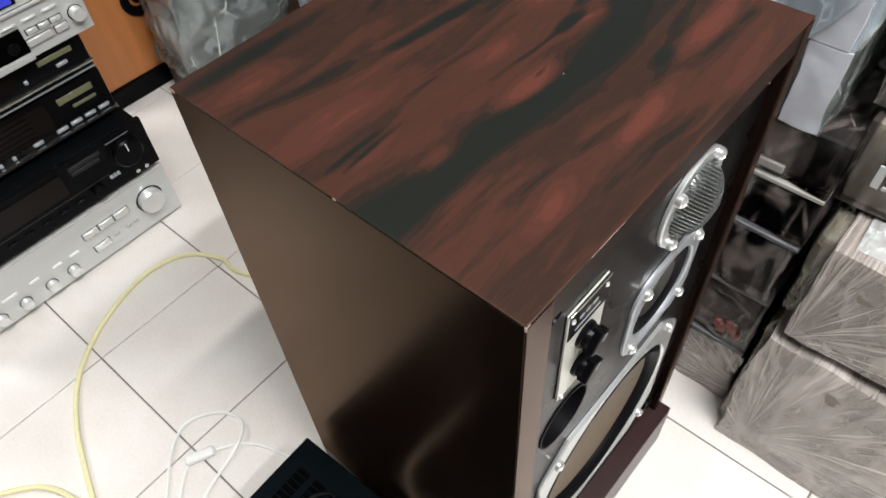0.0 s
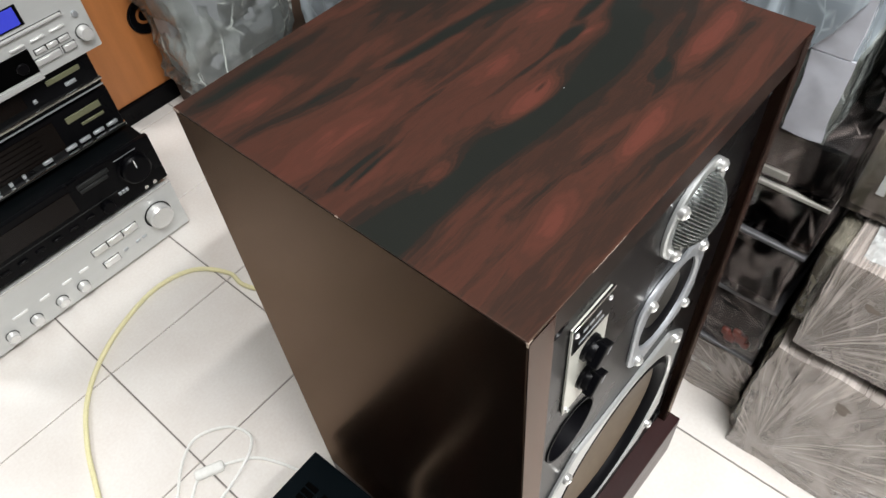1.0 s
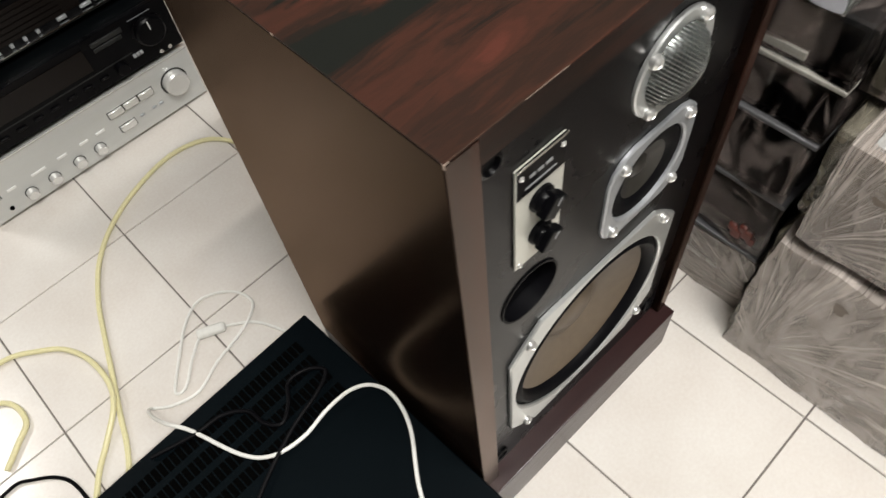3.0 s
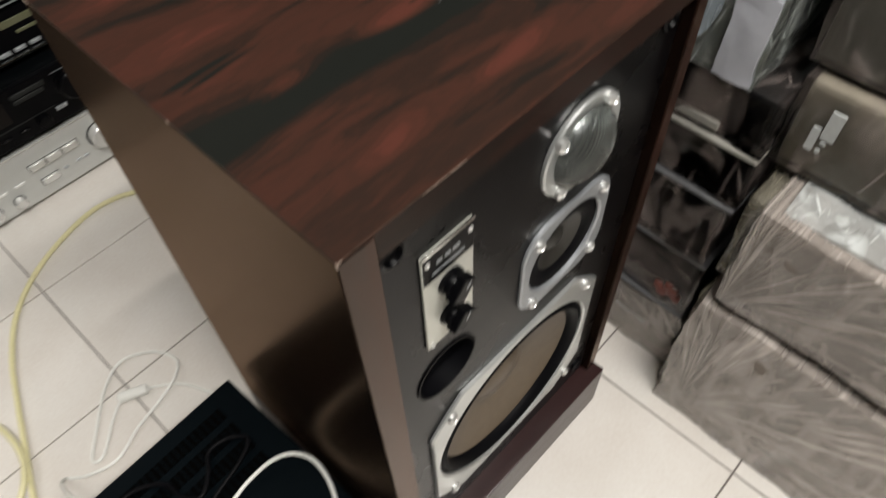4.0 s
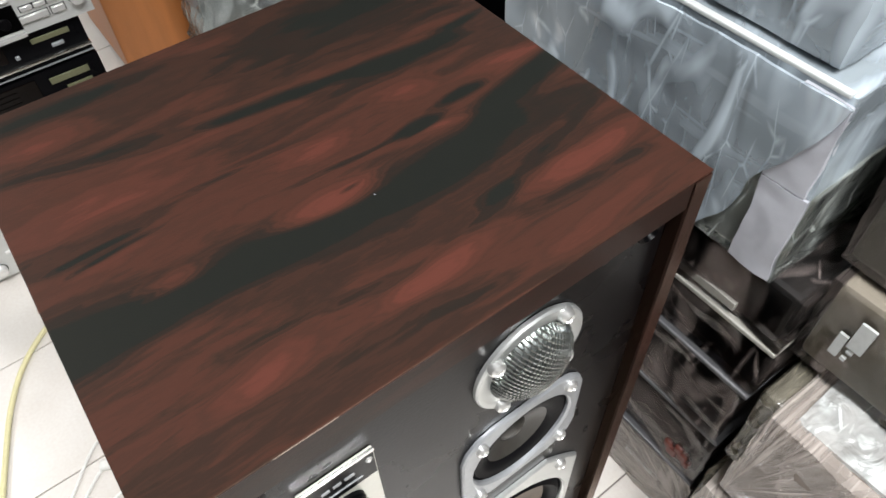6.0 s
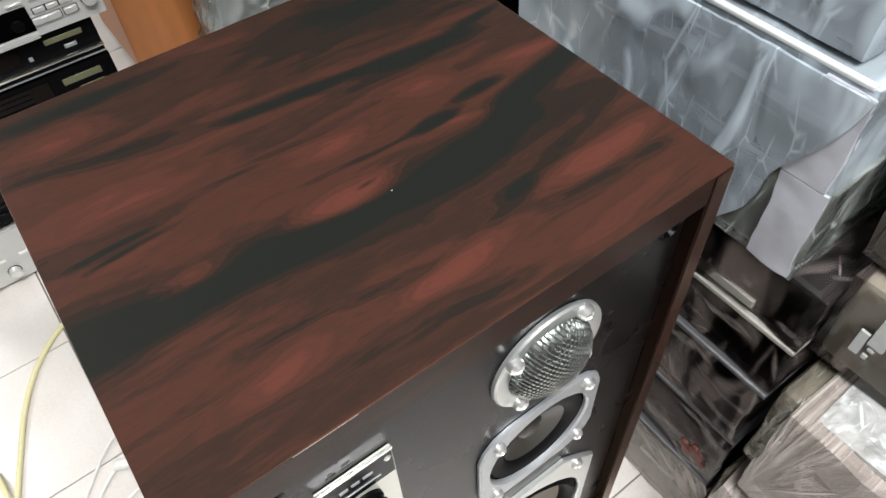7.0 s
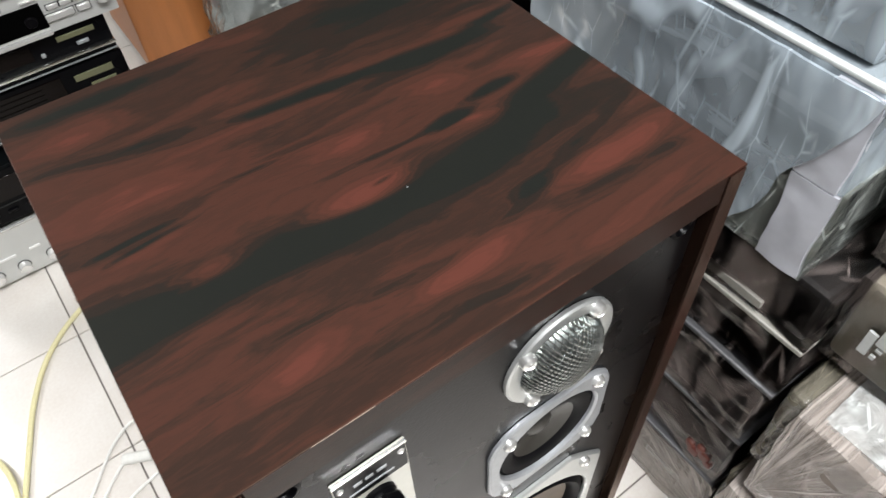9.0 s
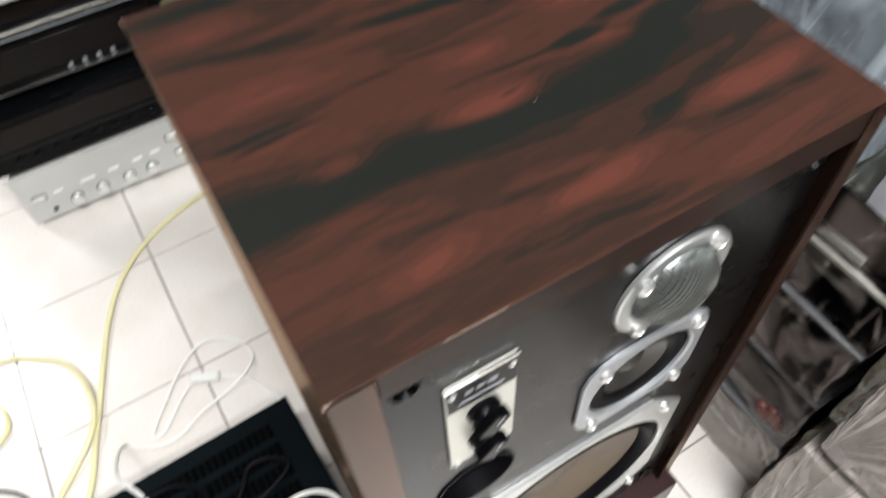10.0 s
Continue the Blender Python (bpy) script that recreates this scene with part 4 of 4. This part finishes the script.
solid("black_lead", tube_bm([(-0.25, 0.275, 0.172), (-0.20, 0.262, 0.172), (-0.165, 0.258, 0.173), (-0.140, 0.240, 0.173), (-0.135, 0.215, 0.173), (-0.120, 0.200, 0.173), (-0.100, 0.215, 0.173), (-0.085, 0.235, 0.173), (-0.06, 0.232, 0.173), (-0.045, 0.215, 0.173), (-0.07, 0.20, 0.173), (-0.12, 0.185, 0.173), (-0.19, 0.15, 0.173), (-0.26, 0.10, 0.173)], 0.0026), m_rubber, "black lead lying on the vented amplifier", "cable")
sw = solid("inline_switch", box_bm(-0.022, 0.022, -0.008, 0.008, 0.0, 0.012, 0.005, 3), m_whitecable, "small white inline switch on the lead", "switch")
sw.location, sw.rotation_euler = (-0.108, 0.473, 0.0), (0, 0, radians(-25))

# ---- floor tiles ----
TILE, TX, TY, TA = 0.2385, -0.108, 0.498, radians(0.9)
tb = box_bm(-TILE / 2 + 0.0011, TILE / 2 - 0.0011, -TILE / 2 + 0.0011, TILE / 2 - 0.0011, -0.006, 0.0, 0.0008, 1)
tile_me = bpy.data.meshes.new("tile")
tb.to_mesh(tile_me)
tb.free()
tile_me.materials.append(m_tile)
for i in range(-8, 10):
    for j in range(-11, 9):
        u, v = (i + 0.5) * TILE, (j + 0.5) * TILE
        x, y = TX + u * math.cos(TA) - v * math.sin(TA), TY + u * math.sin(TA) + v * math.cos(TA)
        if FX0 + 0.13 < x < FX1 - 0.13 and FY0 + 0.13 < y < FY1 - 0.13:
            o = new("tile", tile_me)
            o.parent = ground
            o.location, o.rotation_euler = (x, y, 0), (0, 0, TA)
# the tiles towards the far wall, joined
far = bmesh.new()
for i in range(-8, 10):
    for j in range(9, 13):
        u, v = (i + 0.5) * TILE, (j + 0.5) * TILE
        x, y = TX + u * math.cos(TA) - v * math.sin(TA), TY + u * math.sin(TA) + v * math.cos(TA)
        if FX0 + 0.13 < x < FX1 - 0.13 and y < FY1 - 0.13:
            made = bmesh.ops.create_cube(far, size=1.0, matrix=pose(x, y, -0.003, 0, 0, math.degrees(TA)) @ Matrix.Diagonal((TILE - 0.0022, TILE - 0.0022, 0.006, 1)))
tagged(part("tile_field", far, m_tile, ground, "", 0), kind="stuff")
